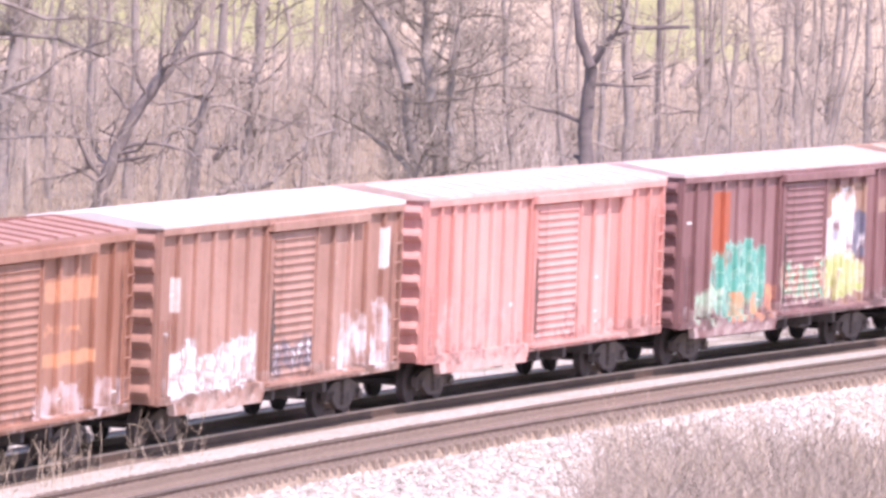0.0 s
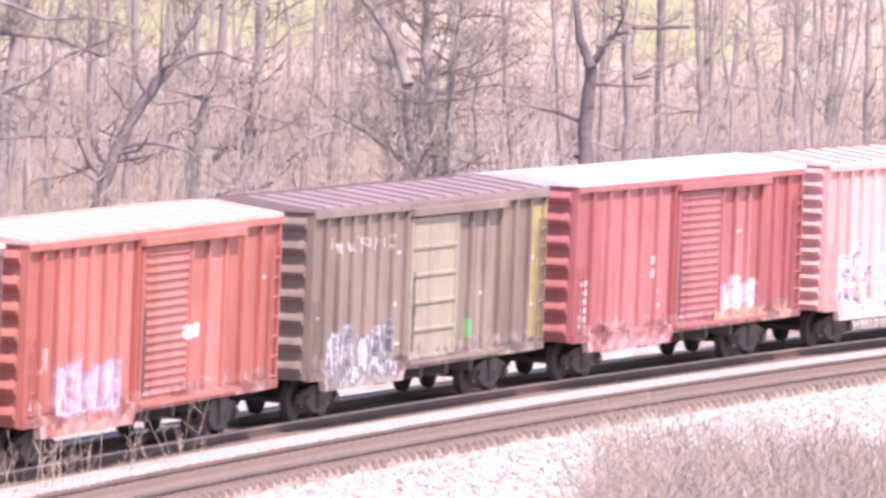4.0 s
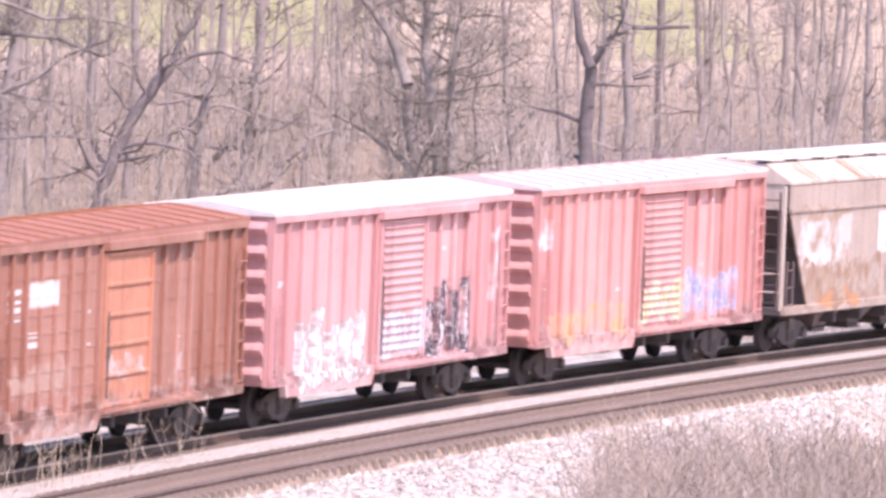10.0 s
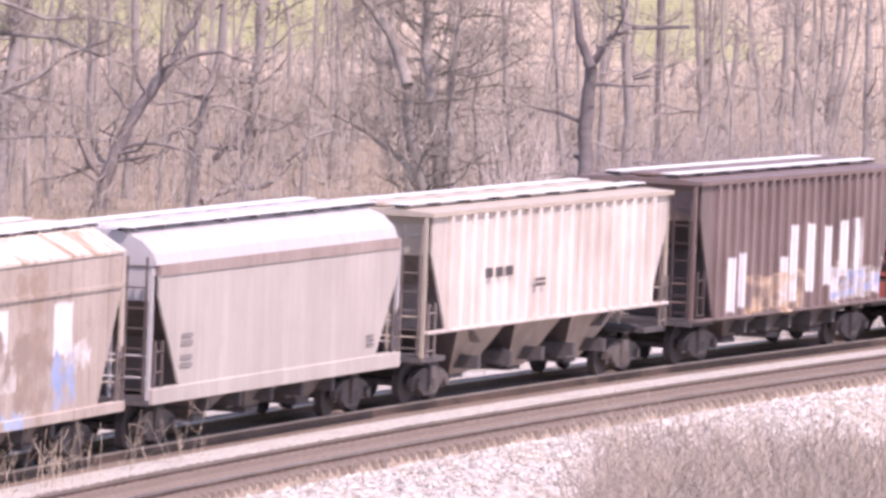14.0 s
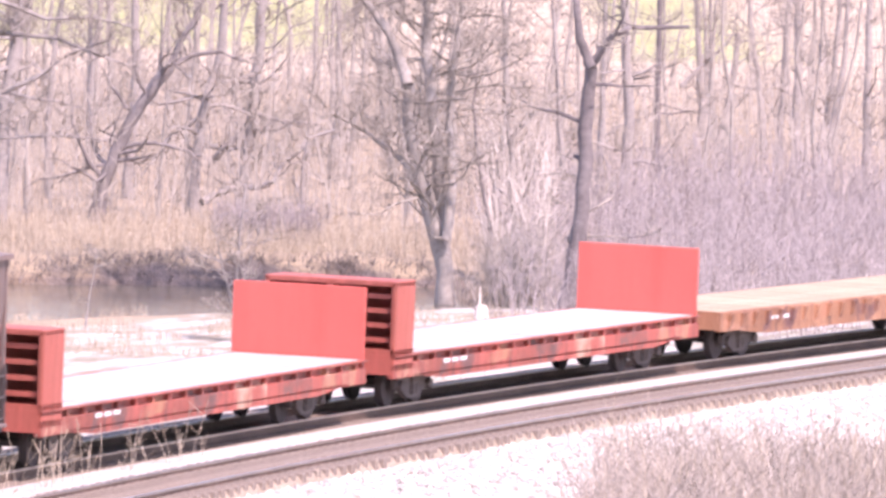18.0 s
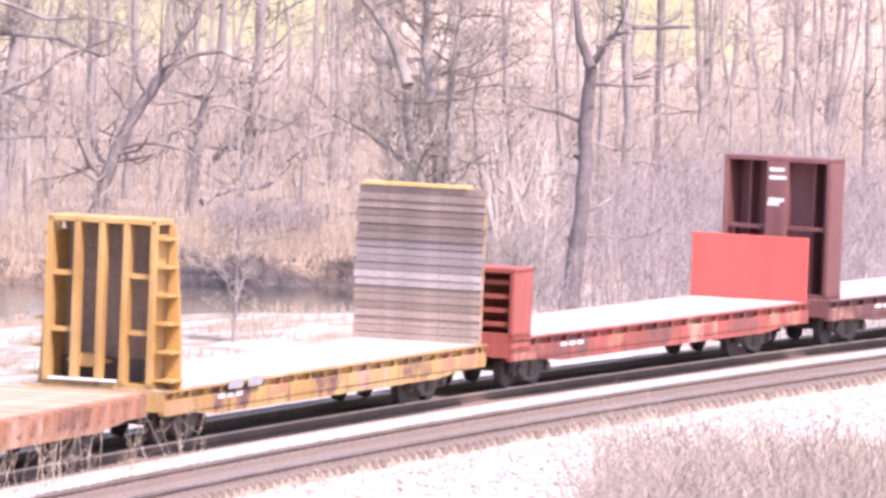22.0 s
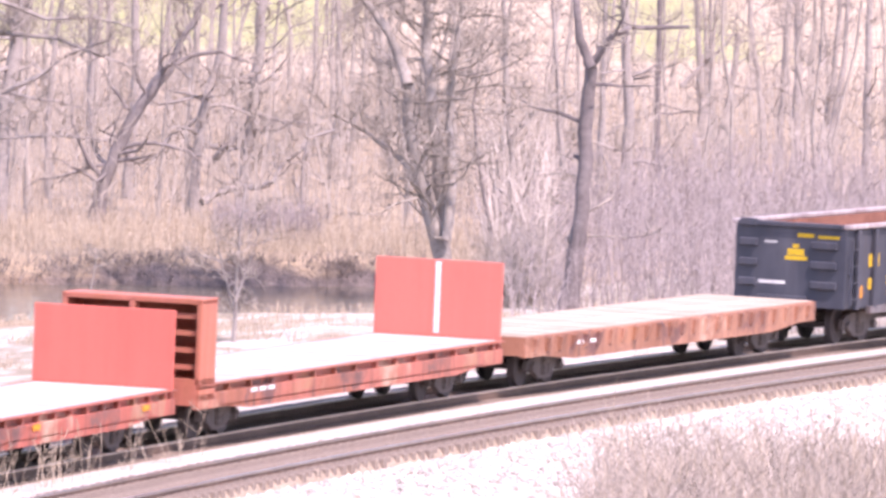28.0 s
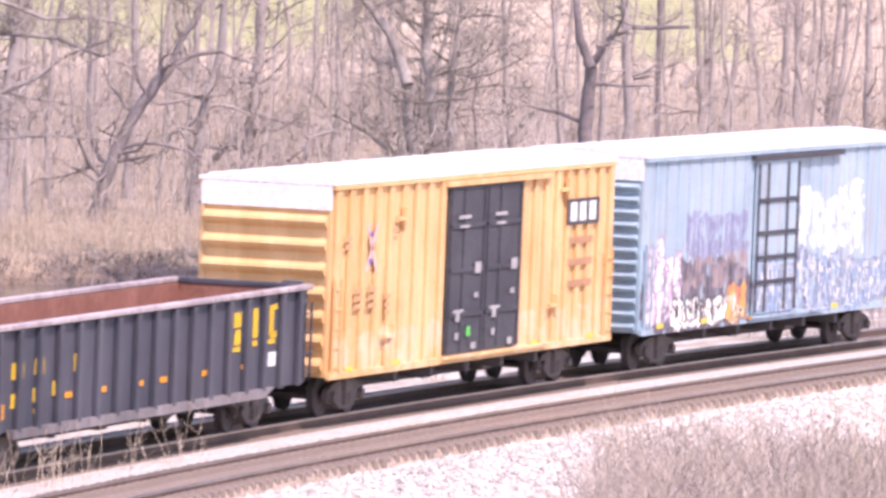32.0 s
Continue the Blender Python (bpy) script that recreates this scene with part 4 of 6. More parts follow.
def flatcar(label, s0, s1, base, faded, z_deck=1.25, z_low=0.71, pockets=20, deck_mat=None, wear=0.4, lights=(), boards=40, end_height=0.0, end_depth=1.25, stripe=False, both=True, name="bulkhead_flat_car"):
    root, h = car_root(name, label, "flat car", s0, s1)
    mat = paint("flat_car_paint", root, tuple(c * 0.82 for c in base), tuple(c * 0.8 for c in faded), wear=wear)
    dark = paint("flat_car_pocket_paint", root, tuple(c * 0.5 for c in base), tuple(c * 0.7 for c in base), wear=0.5)
    grimy = paint("flat_car_sill_paint", root, tuple(c * 0.62 for c in base), tuple(c * 0.76 for c in faded), rust=(0.11, 0.06, 0.055), wear=0.85,
                  patches=[(-h + 2 * h * k / 7, -h + 2 * h * (k + 0.75) / 7, z_low, z_deck - 0.06, "haze", *pair) for k, pair in enumerate((((0.42, 0.20, 0.14), (0.5, 0.30, 0.22)), ((0.16, 0.08, 0.075), (0.2, 0.1, 0.09)),
                  ((0.40, 0.19, 0.11), (0.38, 0.19, 0.13)), ((0.14, 0.075, 0.07), (0.2, 0.1, 0.09)), ((0.42, 0.22, 0.16), (0.52, 0.36, 0.28)), ((0.17, 0.09, 0.08), (0.2, 0.1, 0.09)), ((0.40, 0.2, 0.13), (0.4, 0.22, 0.16))))])
    side_beam(root, h, grimy, z_low, z_deck, pockets, grimy, name != "flat_car")
    cut = (end_depth, 0.2) if end_height and both else (0, 0)
    deck(root, h, z_deck + 0.01, deck_mat or M_PALEDECK, boards, cut)
    part("end_beam", B((-h - 0.02, -h + 0.15, -1.5, 1.5, z_low + 0.1, z_deck)), mat, root)
    part("end_beam", B((h - 0.15, h + 0.02, -1.5, 1.5, z_low + 0.1, z_deck)), mat, root)
    if end_height:
        plate = tuple(c * k for c, k in zip(faded, (1.0, 0.80, 0.82)))
        inner = paint("bulkhead_plate_paint", root, plate, tuple(min(1, c * 1.06) for c in plate), wear=0.14, chalk=0.15)
        # worn plate behind the front frame, darkened to paint in the recess's shade
        dim = paint("bulkhead_recess_shade_paint", root, tuple(c * 0.55 for c in base), tuple(c * 0.65 for c in base), wear=0.6, chalk=0.1)
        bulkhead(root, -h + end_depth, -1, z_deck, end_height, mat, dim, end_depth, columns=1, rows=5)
        wall = bulkhead(root, h - 0.12, 1, z_deck - 0.02, end_height, mat, inner)
        if stripe:
            part("stripe", B((h - 0.185, h - 0.172, -0.05, 0.07, z_deck + 0.1, end_height - 0.05)), M_WHITE, wall, "white painted stripe")
    if lights:
        reflectors(root, [-h + f * 2 * h for f in lights], (z_low + z_deck) / 2, -1.585)
    markings(root, -h + 3.2, z_deck - 0.3, 1, 0.4, 0.09, M_WHITE, y=-1.563, columns=3)
    gear(root, h, 2.6, 0.92)
    return root, h, mat


# ---- the train, car by car ----
WHITE_TAG = ("tag", (0.80, 0.80, 0.80), (0.76, 0.76, 0.78), (0.80, 0.80, 0.80), (0.42, 0.36, 0.36))
boxcar("weathered brown boxcar with ribbed roof and faded tan panels", -63.35, -47.45, (0.33, 0.155, 0.105), (0.40, 0.21, 0.15), (0.42, 0.25, 0.22), posts=(6, 5),
       roof_rib_col=(0.30, 0.15, 0.12), patches=[(0.64, 0.86, 3.35, 3.85, "solid", (0.62, 0.34, 0.22), (0.55, 0.30, 0.2)), (0.64, 0.82, 2.7, 2.95, "haze", (0.66, 0.36, 0.22), (0.6, 0.34, 0.22)),
       (0.64, 0.86, 2.05, 2.4, "solid", (0.64, 0.36, 0.22), (0.58, 0.32, 0.2)), (0.60, 1.0, 1.0, 1.75, "haze", (0.6, 0.5, 0.5), (0.5, 0.42, 0.44))])
boxcar("brown boxcar with a white roof and white spray-painted letters", -45.6, -29.9, (0.36, 0.20, 0.155), (0.43, 0.25, 0.20), (0.72, 0.70, 0.69), posts=(6, 5),
       patches=[(0.05, 0.41, 1.0, 2.4, *WHITE_TAG), (0.44, 0.62, 1.25, 2.2, "tag", (0.5, 0.45, 0.46), (0.2, 0.17, 0.2), (0.6, 0.58, 0.6), (0.16, 0.13, 0.15)),
                (0.75, 0.86, 1.1, 2.3, "haze", (0.7, 0.68, 0.7), (0.6, 0.55, 0.58)), (0.915, 0.965, 3.2, 4.15, "solid", (0.8, 0.8, 0.8), (0.7, 0.7, 0.72)),
                (0.05, 0.09, 2.8, 3.6, "solid", (0.68, 0.62, 0.6), (0.6, 0.52, 0.5)), (0.89, 0.99, 1.0, 2.6, "haze", (0.66, 0.6, 0.62), (0.6, 0.52, 0.54))])
boxcar("salmon pink boxcar with a ribbed sliding door", -28.1, -11.85, (0.605, 0.29, 0.26), (0.665, 0.34, 0.305), (0.70, 0.54, 0.50), posts=(8, 6), wear=0.18,
       patches=[(0.57, 0.62, 1.35, 1.85, "haze", (0.18, 0.12, 0.11), (0.14, 0.1, 0.1)), (0.05, 0.4, 1.0, 2.3, "haze", (0.62, 0.34, 0.32), (0.7, 0.46, 0.44))])
boxcar("maroon boxcar with green and white graffiti", -10.45, 5.45, (0.22, 0.115, 0.12), (0.29, 0.165, 0.17), (0.70, 0.58, 0.57), posts=(7, 6),
       patches=[(0.13, 0.22, 2.3, 4.2, "solid", (0.45, 0.13, 0.07), (0.40, 0.12, 0.07)), (0.15, 0.365, 1.1, 2.95, "blob", (0.08, 0.34, 0.28), (0.12, 0.44, 0.37), (0.06, 0.27, 0.22), (0.30, 0.55, 0.48)),
                (0.07, 0.2, 1.0, 1.9, "haze", (0.35, 0.6, 0.45), (0.6, 0.66, 0.6)), (0.22, 0.42, 1.0, 1.75, "haze", (0.72, 0.36, 0.2), (0.66, 0.3, 0.2)),
                (0.43, 0.63, 1.2, 2.4, "tag", (0.20, 0.48, 0.36), (0.46, 0.2, 0.16), (0.22, 0.54, 0.38), (0.20, 0.46, 0.32), (0.5, 0.44, 0.38)),
                (0.635, 0.84, 3.2, 4.15, "solid", (0.38, 0.26, 0.2), (0.34, 0.22, 0.17)), (0.64, 0.84, 1.15, 3.2, "haze", (0.36, 0.25, 0.2), (0.4, 0.28, 0.22)), (0.875, 0.93, 3.3, 3.75, "solid", (0.40, 0.28, 0.22), (0.36, 0.24, 0.19)),
                (0.64, 0.80, 2.2, 3.35, "blob", (0.82, 0.82, 0.82), (0.8, 0.8, 0.8), (0.45, 0.47, 0.54), (0.70, 0.70, 0.76)), (0.68, 0.78, 3.1, 4.0, "blob", (0.82, 0.82, 0.82), (0.8, 0.8, 0.8), (0.78, 0.78, 0.8), (0.75, 0.75, 0.8)), (0.77, 0.83, 2.3, 3.4, "blob", (0.14, 0.14, 0.2), (0.2, 0.2, 0.26), (0.16, 0.16, 0.22)),
                (0.63, 0.82, 1.3, 2.4, "blob", (0.46, 0.54, 0.22), (0.54, 0.60, 0.30), (0.36, 0.44, 0.14), (0.62, 0.6, 0.5))])
boxcar("orange-red boxcar with a pale blue tag", 7.1, 23.15, (0.43, 0.14, 0.112), (0.49, 0.175, 0.14), (0.68, 0.48, 0.40), posts=(7, 5), wear=0.2, lamps=(0.04, 0.5, 0.62, 0.74, 0.93),
       patches=[(0.12, 0.37, 1.0, 2.4, "tag", (0.50, 0.50, 0.62), (0.58, 0.55, 0.66), (0.46, 0.42, 0.56), (0.40, 0.34, 0.44)), (0.60, 0.69, 2.25, 2.6, "solid", (0.76, 0.74, 0.74), (0.7, 0.66, 0.66)),
                (0.06, 0.10, 1.9, 2.5, "haze", (0.7, 0.62, 0.6), (0.66, 0.6, 0.6))])
boxcar("olive brown boxcar with a grey-green panelled door", 25.35, 41.05, (0.215, 0.175, 0.145), (0.27, 0.22, 0.175), (0.30, 0.235, 0.235), door=(0.40, 0.60, "panel"), door_col=(0.33, 0.31, 0.235),
       posts=(7, 6), roof_rib_col=(0.24, 0.18, 0.18), lamps=(0.05, 0.36, 0.93),
       patches=[(0.08, 0.36, 0.75, 2.4, "tag", (0.66, 0.66, 0.68), (0.13, 0.14, 0.16), (0.62, 0.62, 0.64), (0.20, 0.21, 0.24), (0.22, 0.22, 0.24)), (0.08, 0.34, 3.5, 4.2, "tag", (0.7, 0.67, 0.65), (0.24, 0.2, 0.17), (0.7, 0.67, 0.65), (0.27, 0.22, 0.18)),
                (0.945, 1.0, 1.2, 4.3, "solid", (0.46, 0.40, 0.16), (0.40, 0.35, 0.14)), (0.66, 0.70, 1.4, 1.9, "solid", (0.15, 0.5, 0.18), (0.12, 0.42, 0.15))])
boxcar("red boxcar with a white roof and a small lavender tag", 43.2, 59.15, (0.385, 0.12, 0.12), (0.44, 0.155, 0.152), (0.74, 0.72, 0.71), posts=(6, 6), wear=0.2,
       marks=[(0.045, 2.25, 5, 0.35, 0.13), (0.34, 2.6, 2, 0.3, 0.2), (0.46, 1.85, 2, 0.3, 0.14)], patches=[(0.65, 0.81, 1.25, 2.25, "tag", (0.56, 0.5, 0.66), (0.62, 0.58, 0.72), (0.5, 0.42, 0.58), (0.66, 0.62, 0.68)),
                (0.6, 0.96, 0.95, 1.3, "haze", (0.6, 0.4, 0.25), (0.55, 0.35, 0.25))])
boxcar("pale pink boxcar with a ribbed roof and yellow graffiti", 61.05, 77.0, (0.66, 0.36, 0.34), (0.72, 0.42, 0.40), (0.80, 0.70, 0.66), end_ribs=11, door=(0.42, 0.63, "rungs"), posts=(8, 7), wear=0.14,
       roof_rib_col=(0.32, 0.15, 0.14), patches=[(0.06, 0.40, 0.7, 2.85, "tag", (0.76, 0.74, 0.76), (0.17, 0.16, 0.30), (0.72, 0.52, 0.40), (0.76, 0.74, 0.76), (0.70, 0.68, 0.74)), (0.06, 0.4, 0.62, 1.1, "haze", (0.74, 0.66, 0.5), (0.7, 0.62, 0.5)), (0.43, 0.62, 1.2, 2.1, "tag", (0.5, 0.42, 0.62), (0.7, 0.62, 0.66), (0.66, 0.3, 0.3), (0.62, 0.6, 0.3)),
                (0.60, 0.88, 0.9, 2.35, "blob", (0.70, 0.64, 0.12), (0.66, 0.6, 0.14), (0.72, 0.68, 0.2), (0.5, 0.48, 0.3))])
boxcar("orange-red boxcar with a white roof and wide graffiti", 79.0, 94.8, (0.54, 0.195, 0.145), (0.60, 0.24, 0.185), (0.76, 0.73, 0.72), posts=(6, 5), wear=0.22, end_ribs=10,
       patches=[(0.0, 0.42, 0.7, 2.9, "tag", (0.62, 0.50, 0.12), (0.08, 0.18, 0.22), (0.50, 0.50, 0.54), (0.14, 0.16, 0.24), (0.30, 0.30, 0.34)), (0.43, 0.625, 1.2, 2.3, "tag", (0.62, 0.6, 0.64), (0.2, 0.16, 0.22), (0.66, 0.64, 0.68), (0.24, 0.2, 0.24)),
                (0.63, 0.96, 1.0, 2.9, "tag", (0.62, 0.58, 0.60), (0.18, 0.12, 0.15), (0.52, 0.13, 0.10), (0.24, 0.18, 0.22), (0.46, 0.34, 0.36))])
boxcar("rust brown boxcar with an orange panelled door and white lettering block", 96.55, 112.2, (0.37, 0.172, 0.122), (0.43, 0.215, 0.16), (0.36, 0.17, 0.13), door=(0.41, 0.60, "panel"), door_col=(0.53, 0.245, 0.16), end_ribs=11,
       posts=(7, 7), roof_rib_col=(0.42, 0.18, 0.10), wear=0.3, seams=9, lamps=(0.06, 0.24, 0.52, 0.78, 0.9),
       marks=[(0.055, 3.62, 4, 0.75, 0.11), (0.13, 2.72, 2, 0.7, 0.12)],
       patches=[(0.13, 0.235, 3.3, 3.86, "solid", (0.76, 0.75, 0.74), (0.7, 0.69, 0.68)), (0.71, 0.76, 1.55, 2.0, "haze", (0.6, 0.5, 0.48), (0.55, 0.46, 0.44)), (0.42, 0.58, 1.65, 2.15, "haze", (0.66, 0.52, 0.5), (0.6, 0.46, 0.44)), (0.06, 0.30, 1.5, 2.2, "haze", (0.5, 0.36, 0.3), (0.46, 0.3, 0.25))])
boxcar("faded pink boxcar with a white roof and black and white tags", 114.0, 129.8, (0.58, 0.305, 0.30), (0.65, 0.36, 0.355), (0.78, 0.75, 0.74), posts=(7, 6), wear=0.2,
       patches=[(0.11, 0.41, 0.75, 2.75, *WHITE_TAG), (0.43, 0.63, 1.2, 2.6, "tag", (0.60, 0.56, 0.68), (0.68, 0.64, 0.72), (0.5, 0.36, 0.42), (0.62, 0.6, 0.66)), (0.645, 0.85, 0.95, 3.0, "tag", (0.70, 0.68, 0.70), (0.72, 0.70, 0.72), (0.07, 0.06, 0.08), (0.72, 0.70, 0.72), (0.06, 0.05, 0.07)),
                (0.93, 0.97, 2.3, 3.8, "haze", (0.75, 0.72, 0.72), (0.7, 0.66, 0.66))])
boxcar("pink boxcar with a pale ribbed roof and a lavender tag", 131.9, 147.7, (0.57, 0.28, 0.26), (0.64, 0.335, 0.31), (0.78, 0.70, 0.68), posts=(8, 6), wear=0.18, roof_rib_col=(0.60, 0.42, 0.40), lamps=(0.05, 0.95),
       patches=[(0.0, 0.07, 3.2, 4.0, "haze", (0.78, 0.76, 0.78), (0.72, 0.7, 0.72)), (0.05, 0.40, 1.0, 1.75, "haze", (0.62, 0.40, 0.22), (0.7, 0.5, 0.4)), (0.43, 0.63, 1.2, 2.3, "tag", (0.66, 0.42, 0.2), (0.7, 0.6, 0.5), (0.6, 0.34, 0.2), (0.66, 0.56, 0.4)),
                (0.63, 0.90, 1.2, 2.6, "tag", (0.66, 0.64, 0.72), (0.30, 0.36, 0.60), (0.6, 0.56, 0.66), (0.52, 0.5, 0.62))])
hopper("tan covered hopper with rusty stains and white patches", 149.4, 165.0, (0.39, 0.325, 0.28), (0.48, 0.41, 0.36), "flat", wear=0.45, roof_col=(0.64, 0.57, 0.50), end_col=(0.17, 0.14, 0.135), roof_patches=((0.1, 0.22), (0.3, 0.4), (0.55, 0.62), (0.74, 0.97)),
       patches=[(0.0, 0.3, 1.1, 3.6, "haze", (0.36, 0.27, 0.2), (0.42, 0.32, 0.25)), (0.42, 0.52, 2.3, 3.4, "solid", (0.78, 0.77, 0.77), (0.74, 0.72, 0.72)), (0.54, 0.68, 1.2, 4.1, "haze", (0.34, 0.26, 0.2), (0.4, 0.31, 0.25)), (0.70, 0.78, 2.3, 3.4, "solid", (0.76, 0.75, 0.75), (0.72, 0.7, 0.7)), (0.06, 0.30, 2.1, 3.3, "haze", (0.66, 0.63, 0.63), (0.6, 0.58, 0.58)), (0.10, 0.21, 2.1, 2.5, "solid", (0.74, 0.72, 0.71), (0.68, 0.66, 0.65)), (0.25, 0.30, 2.6, 3.4, "solid", (0.60, 0.55, 0.51), (0.64, 0.59, 0.55)), (0.47, 0.56, 1.7, 2.5, "solid", (0.58, 0.54, 0.51), (0.63, 0.59, 0.57)), (0.74, 0.86, 1.9, 2.6, "haze", (0.70, 0.67, 0.66), (0.64, 0.61, 0.6)),
                (0.08, 0.44, 1.1, 2.3, "haze", (0.30, 0.20, 0.14), (0.36, 0.25, 0.18)), (0.46, 0.70, 1.3, 2.9, "haze", (0.32, 0.25, 0.21), (0.3, 0.24, 0.2)), (0.70, 0.80, 1.2, 2.4, "haze", (0.28, 0.36, 0.56), (0.36, 0.42, 0.6)),
                (0.14, 0.34, 1.05, 1.45, "haze", (0.55, 0.28, 0.14), (0.5, 0.28, 0.16)), (0.50, 0.62, 1.0, 1.35, "haze", (0.35, 0.44, 0.62), (0.42, 0.5, 0.66))])
r, h = hopper("pale grey round-sided covered hopper", 166.75, 182.95, (0.43, 0.392, 0.36), (0.485, 0.445, 0.41), "round", wear=0.15, z_side=3.86, z_low=1.12, roof_col=(0.50, 0.48, 0.49), end_col=(0.15, 0.125, 0.12))
M_STENCIL = surface("worn_grey_stencil_paint", (0.26, 0.235, 0.225), (0.34, 0.31, 0.295))
markings(r, -h + 1.7, 2.30, 2, 0.7, 0.10, M_STENCIL, y=-1.575, columns=1)
markings(r, -h + 1.7, 1.85, 2, 0.7, 0.10, M_STENCIL, y=-1.575, columns=1)
markings(r, h - 2.4, 1.75, 3, 0.5, 0.06, M_STENCIL, y=-1.575, columns=1)
r, h = hopper("off-white ribbed covered hopper with brown discharge bays", 184.7, 201.4, (0.50, 0.45, 0.41), (0.62, 0.57, 0.53), "ribbed", wear=0.3, z_side=4.26, z_low=1.66, roof_col=(0.47, 0.41, 0.34), end_col=(0.24, 0.21, 0.20))
markings(r, -h + 3.6, 2.75, 1, 0.5, 0.22, M_UNDER, y=-1.62, columns=3)
markings(r, -h + 7.0, 2.55, 2, 0.7, 0.07, M_TRUCK, y=-1.62)
hopper("brown ribbed covered hopper with tall white painted bars", 203.3, 217.7, (0.14, 0.108, 0.104), (0.195, 0.15, 0.145), "ribbed", wear=0.35, z_side=4.40, z_low=1.12, roof_col=(0.19, 0.14, 0.13), end_col=(0.09, 0.075, 0.075),
       patches=[(0.14, 0.185, 1.2, 2.6, "solid", (0.74, 0.73, 0.76), (0.7, 0.7, 0.74)), (0.21, 0.25, 1.3, 2.7, "solid", (0.7, 0.7, 0.74), (0.66, 0.66, 0.72)), (0.40, 0.44, 1.2, 2.5, "solid", (0.72, 0.72, 0.74), (0.7, 0.7, 0.7)),
                (0.46, 0.50, 1.3, 3.25, "solid", (0.76, 0.75, 0.76), (0.7, 0.7, 0.7)), (0.54, 0.58, 1.5, 3.25, "solid", (0.76, 0.75, 0.76), (0.7, 0.7, 0.7)), (0.63, 0.66, 1.6, 3.15, "solid", (0.74, 0.74, 0.76), (0.7, 0.7, 0.7)),
                (0.70, 0.74, 1.8, 3.25, "solid", (0.76, 0.75, 0.76), (0.7, 0.7, 0.7)), (0.77, 0.815, 1.8, 3.3, "solid", (0.76, 0.75, 0.76), (0.7, 0.7, 0.7)),
                (0.24, 0.52, 1.12, 2.1, "haze", (0.5, 0.36, 0.24), (0.62, 0.5, 0.4)), (0.66, 0.98, 1.15, 2.3, "tag", (0.66, 0.64, 0.7), (0.36, 0.42, 0.6), (0.7, 0.68, 0.7), (0.5, 0.46, 0.42))])
flatcar("red bulkhead flat car with an empty pale deck", 220.0, 240.85, (0.44, 0.13, 0.10), (0.57, 0.145, 0.115), end_height=2.84)
flatcar("red bulkhead flat car with an empty bleached deck", 242.75, 263.75, (0.44, 0.13, 0.10), (0.59, 0.15, 0.12), end_height=2.86)
flatcar("rusty orange flat car with a bare wooden deck", 265.35, 286.3, (0.46, 0.22, 0.13), (0.55, 0.29, 0.18), pockets=24, name="flat_car", deck_mat=M_TANDECK)


def rack_car(label, s0, s1, base, faded, planks, z_top, front, wear=0.35):
    """A flat car with a tall framed bulkhead in front and a planked one behind."""
    root, h, mat = flatcar(label, s0, s1, base, faded, z_deck=1.22, z_low=0.69, pockets=22, wear=wear)
    back = {"planks": M_PLANK_TAN, "plate": paint("bulkhead_back_paint", root, tuple(c * 1.15 + 0.02 for c in base), tuple(c * 1.3 + 0.03 for c in base), wear=0.2)}[front]
    bulkhead(root, -h + 1.05, -1, 1.22, z_top, mat, back, 1.0, shelves=6 if front == "planks" else 0, half=1.2 if front == "planks" else 1.44, label="tall framed bulkhead", columns=3 if front == "planks" else 0, rows=3 if front == "planks" else 2)
    if front == "planks":
        # added dark strip that stands for the shaded gap under the plank wall
        part("kick_plate", B((-h + 0.90, -h + 0.98, -1.1, 1.1, 1.36, 1.80)), M_UNDER, root)
        part("step", B((-h - 0.06, -h + 0.22, -0.45, 1.05, 1.345, 1.40)), M_WHITE, root, "pale steel step", bevel=0.01)
        part("winch", B((-h + 0.3, -h + 0.7, 0.1, 0.55, 1.62, 1.9), (-h + 0.35, -h + 0.6, -0.15, 0.8, 1.72, 1.79)), mat, root, bevel=0.03)
    if front == "plate":
        part("centre_plate", B((-h + 0.02, -h + 0.34, -0.28, 0.28, 1.34, z_top - 0.1)), mat, root, bevel=0.01)
        for z, y0, y1 in ((4.42, -0.2, 0.2), (4.22, -0.26, 0.2), (3.66, -0.22, 0.2), (3.56, -0.1, 0.22)):
            part("marking", B((-h + 0.008, -h + 0.018, y0, y1, z - 0.05, z + 0.05)), M_WHITE, root)
        for y in (-0.86, 0.86):
            part("panel_rib", B((-h + 0.42, -h + 1.0, y - 0.03, y + 0.03, 1.34, z_top - 0.1)), mat, root)
    bulkhead(root, h - 0.25, 1, 1.20, z_top, mat, mat, planks=planks, cap=M_YELLOW if front == "planks" else None, label="bulkhead of weathered horizontal planks")
    if front == "plate":
        me = mesh_of("bolt_plate", B((-0.02, 0, -0.035, 0.035, 0, 0.14)), M_WHITE)
        for k in range(11):
            part("bolt_plate", me, None, root, at=pose(h - 0.375, 0.05, 1.3 + k * 0.29))
    return root, h, mat


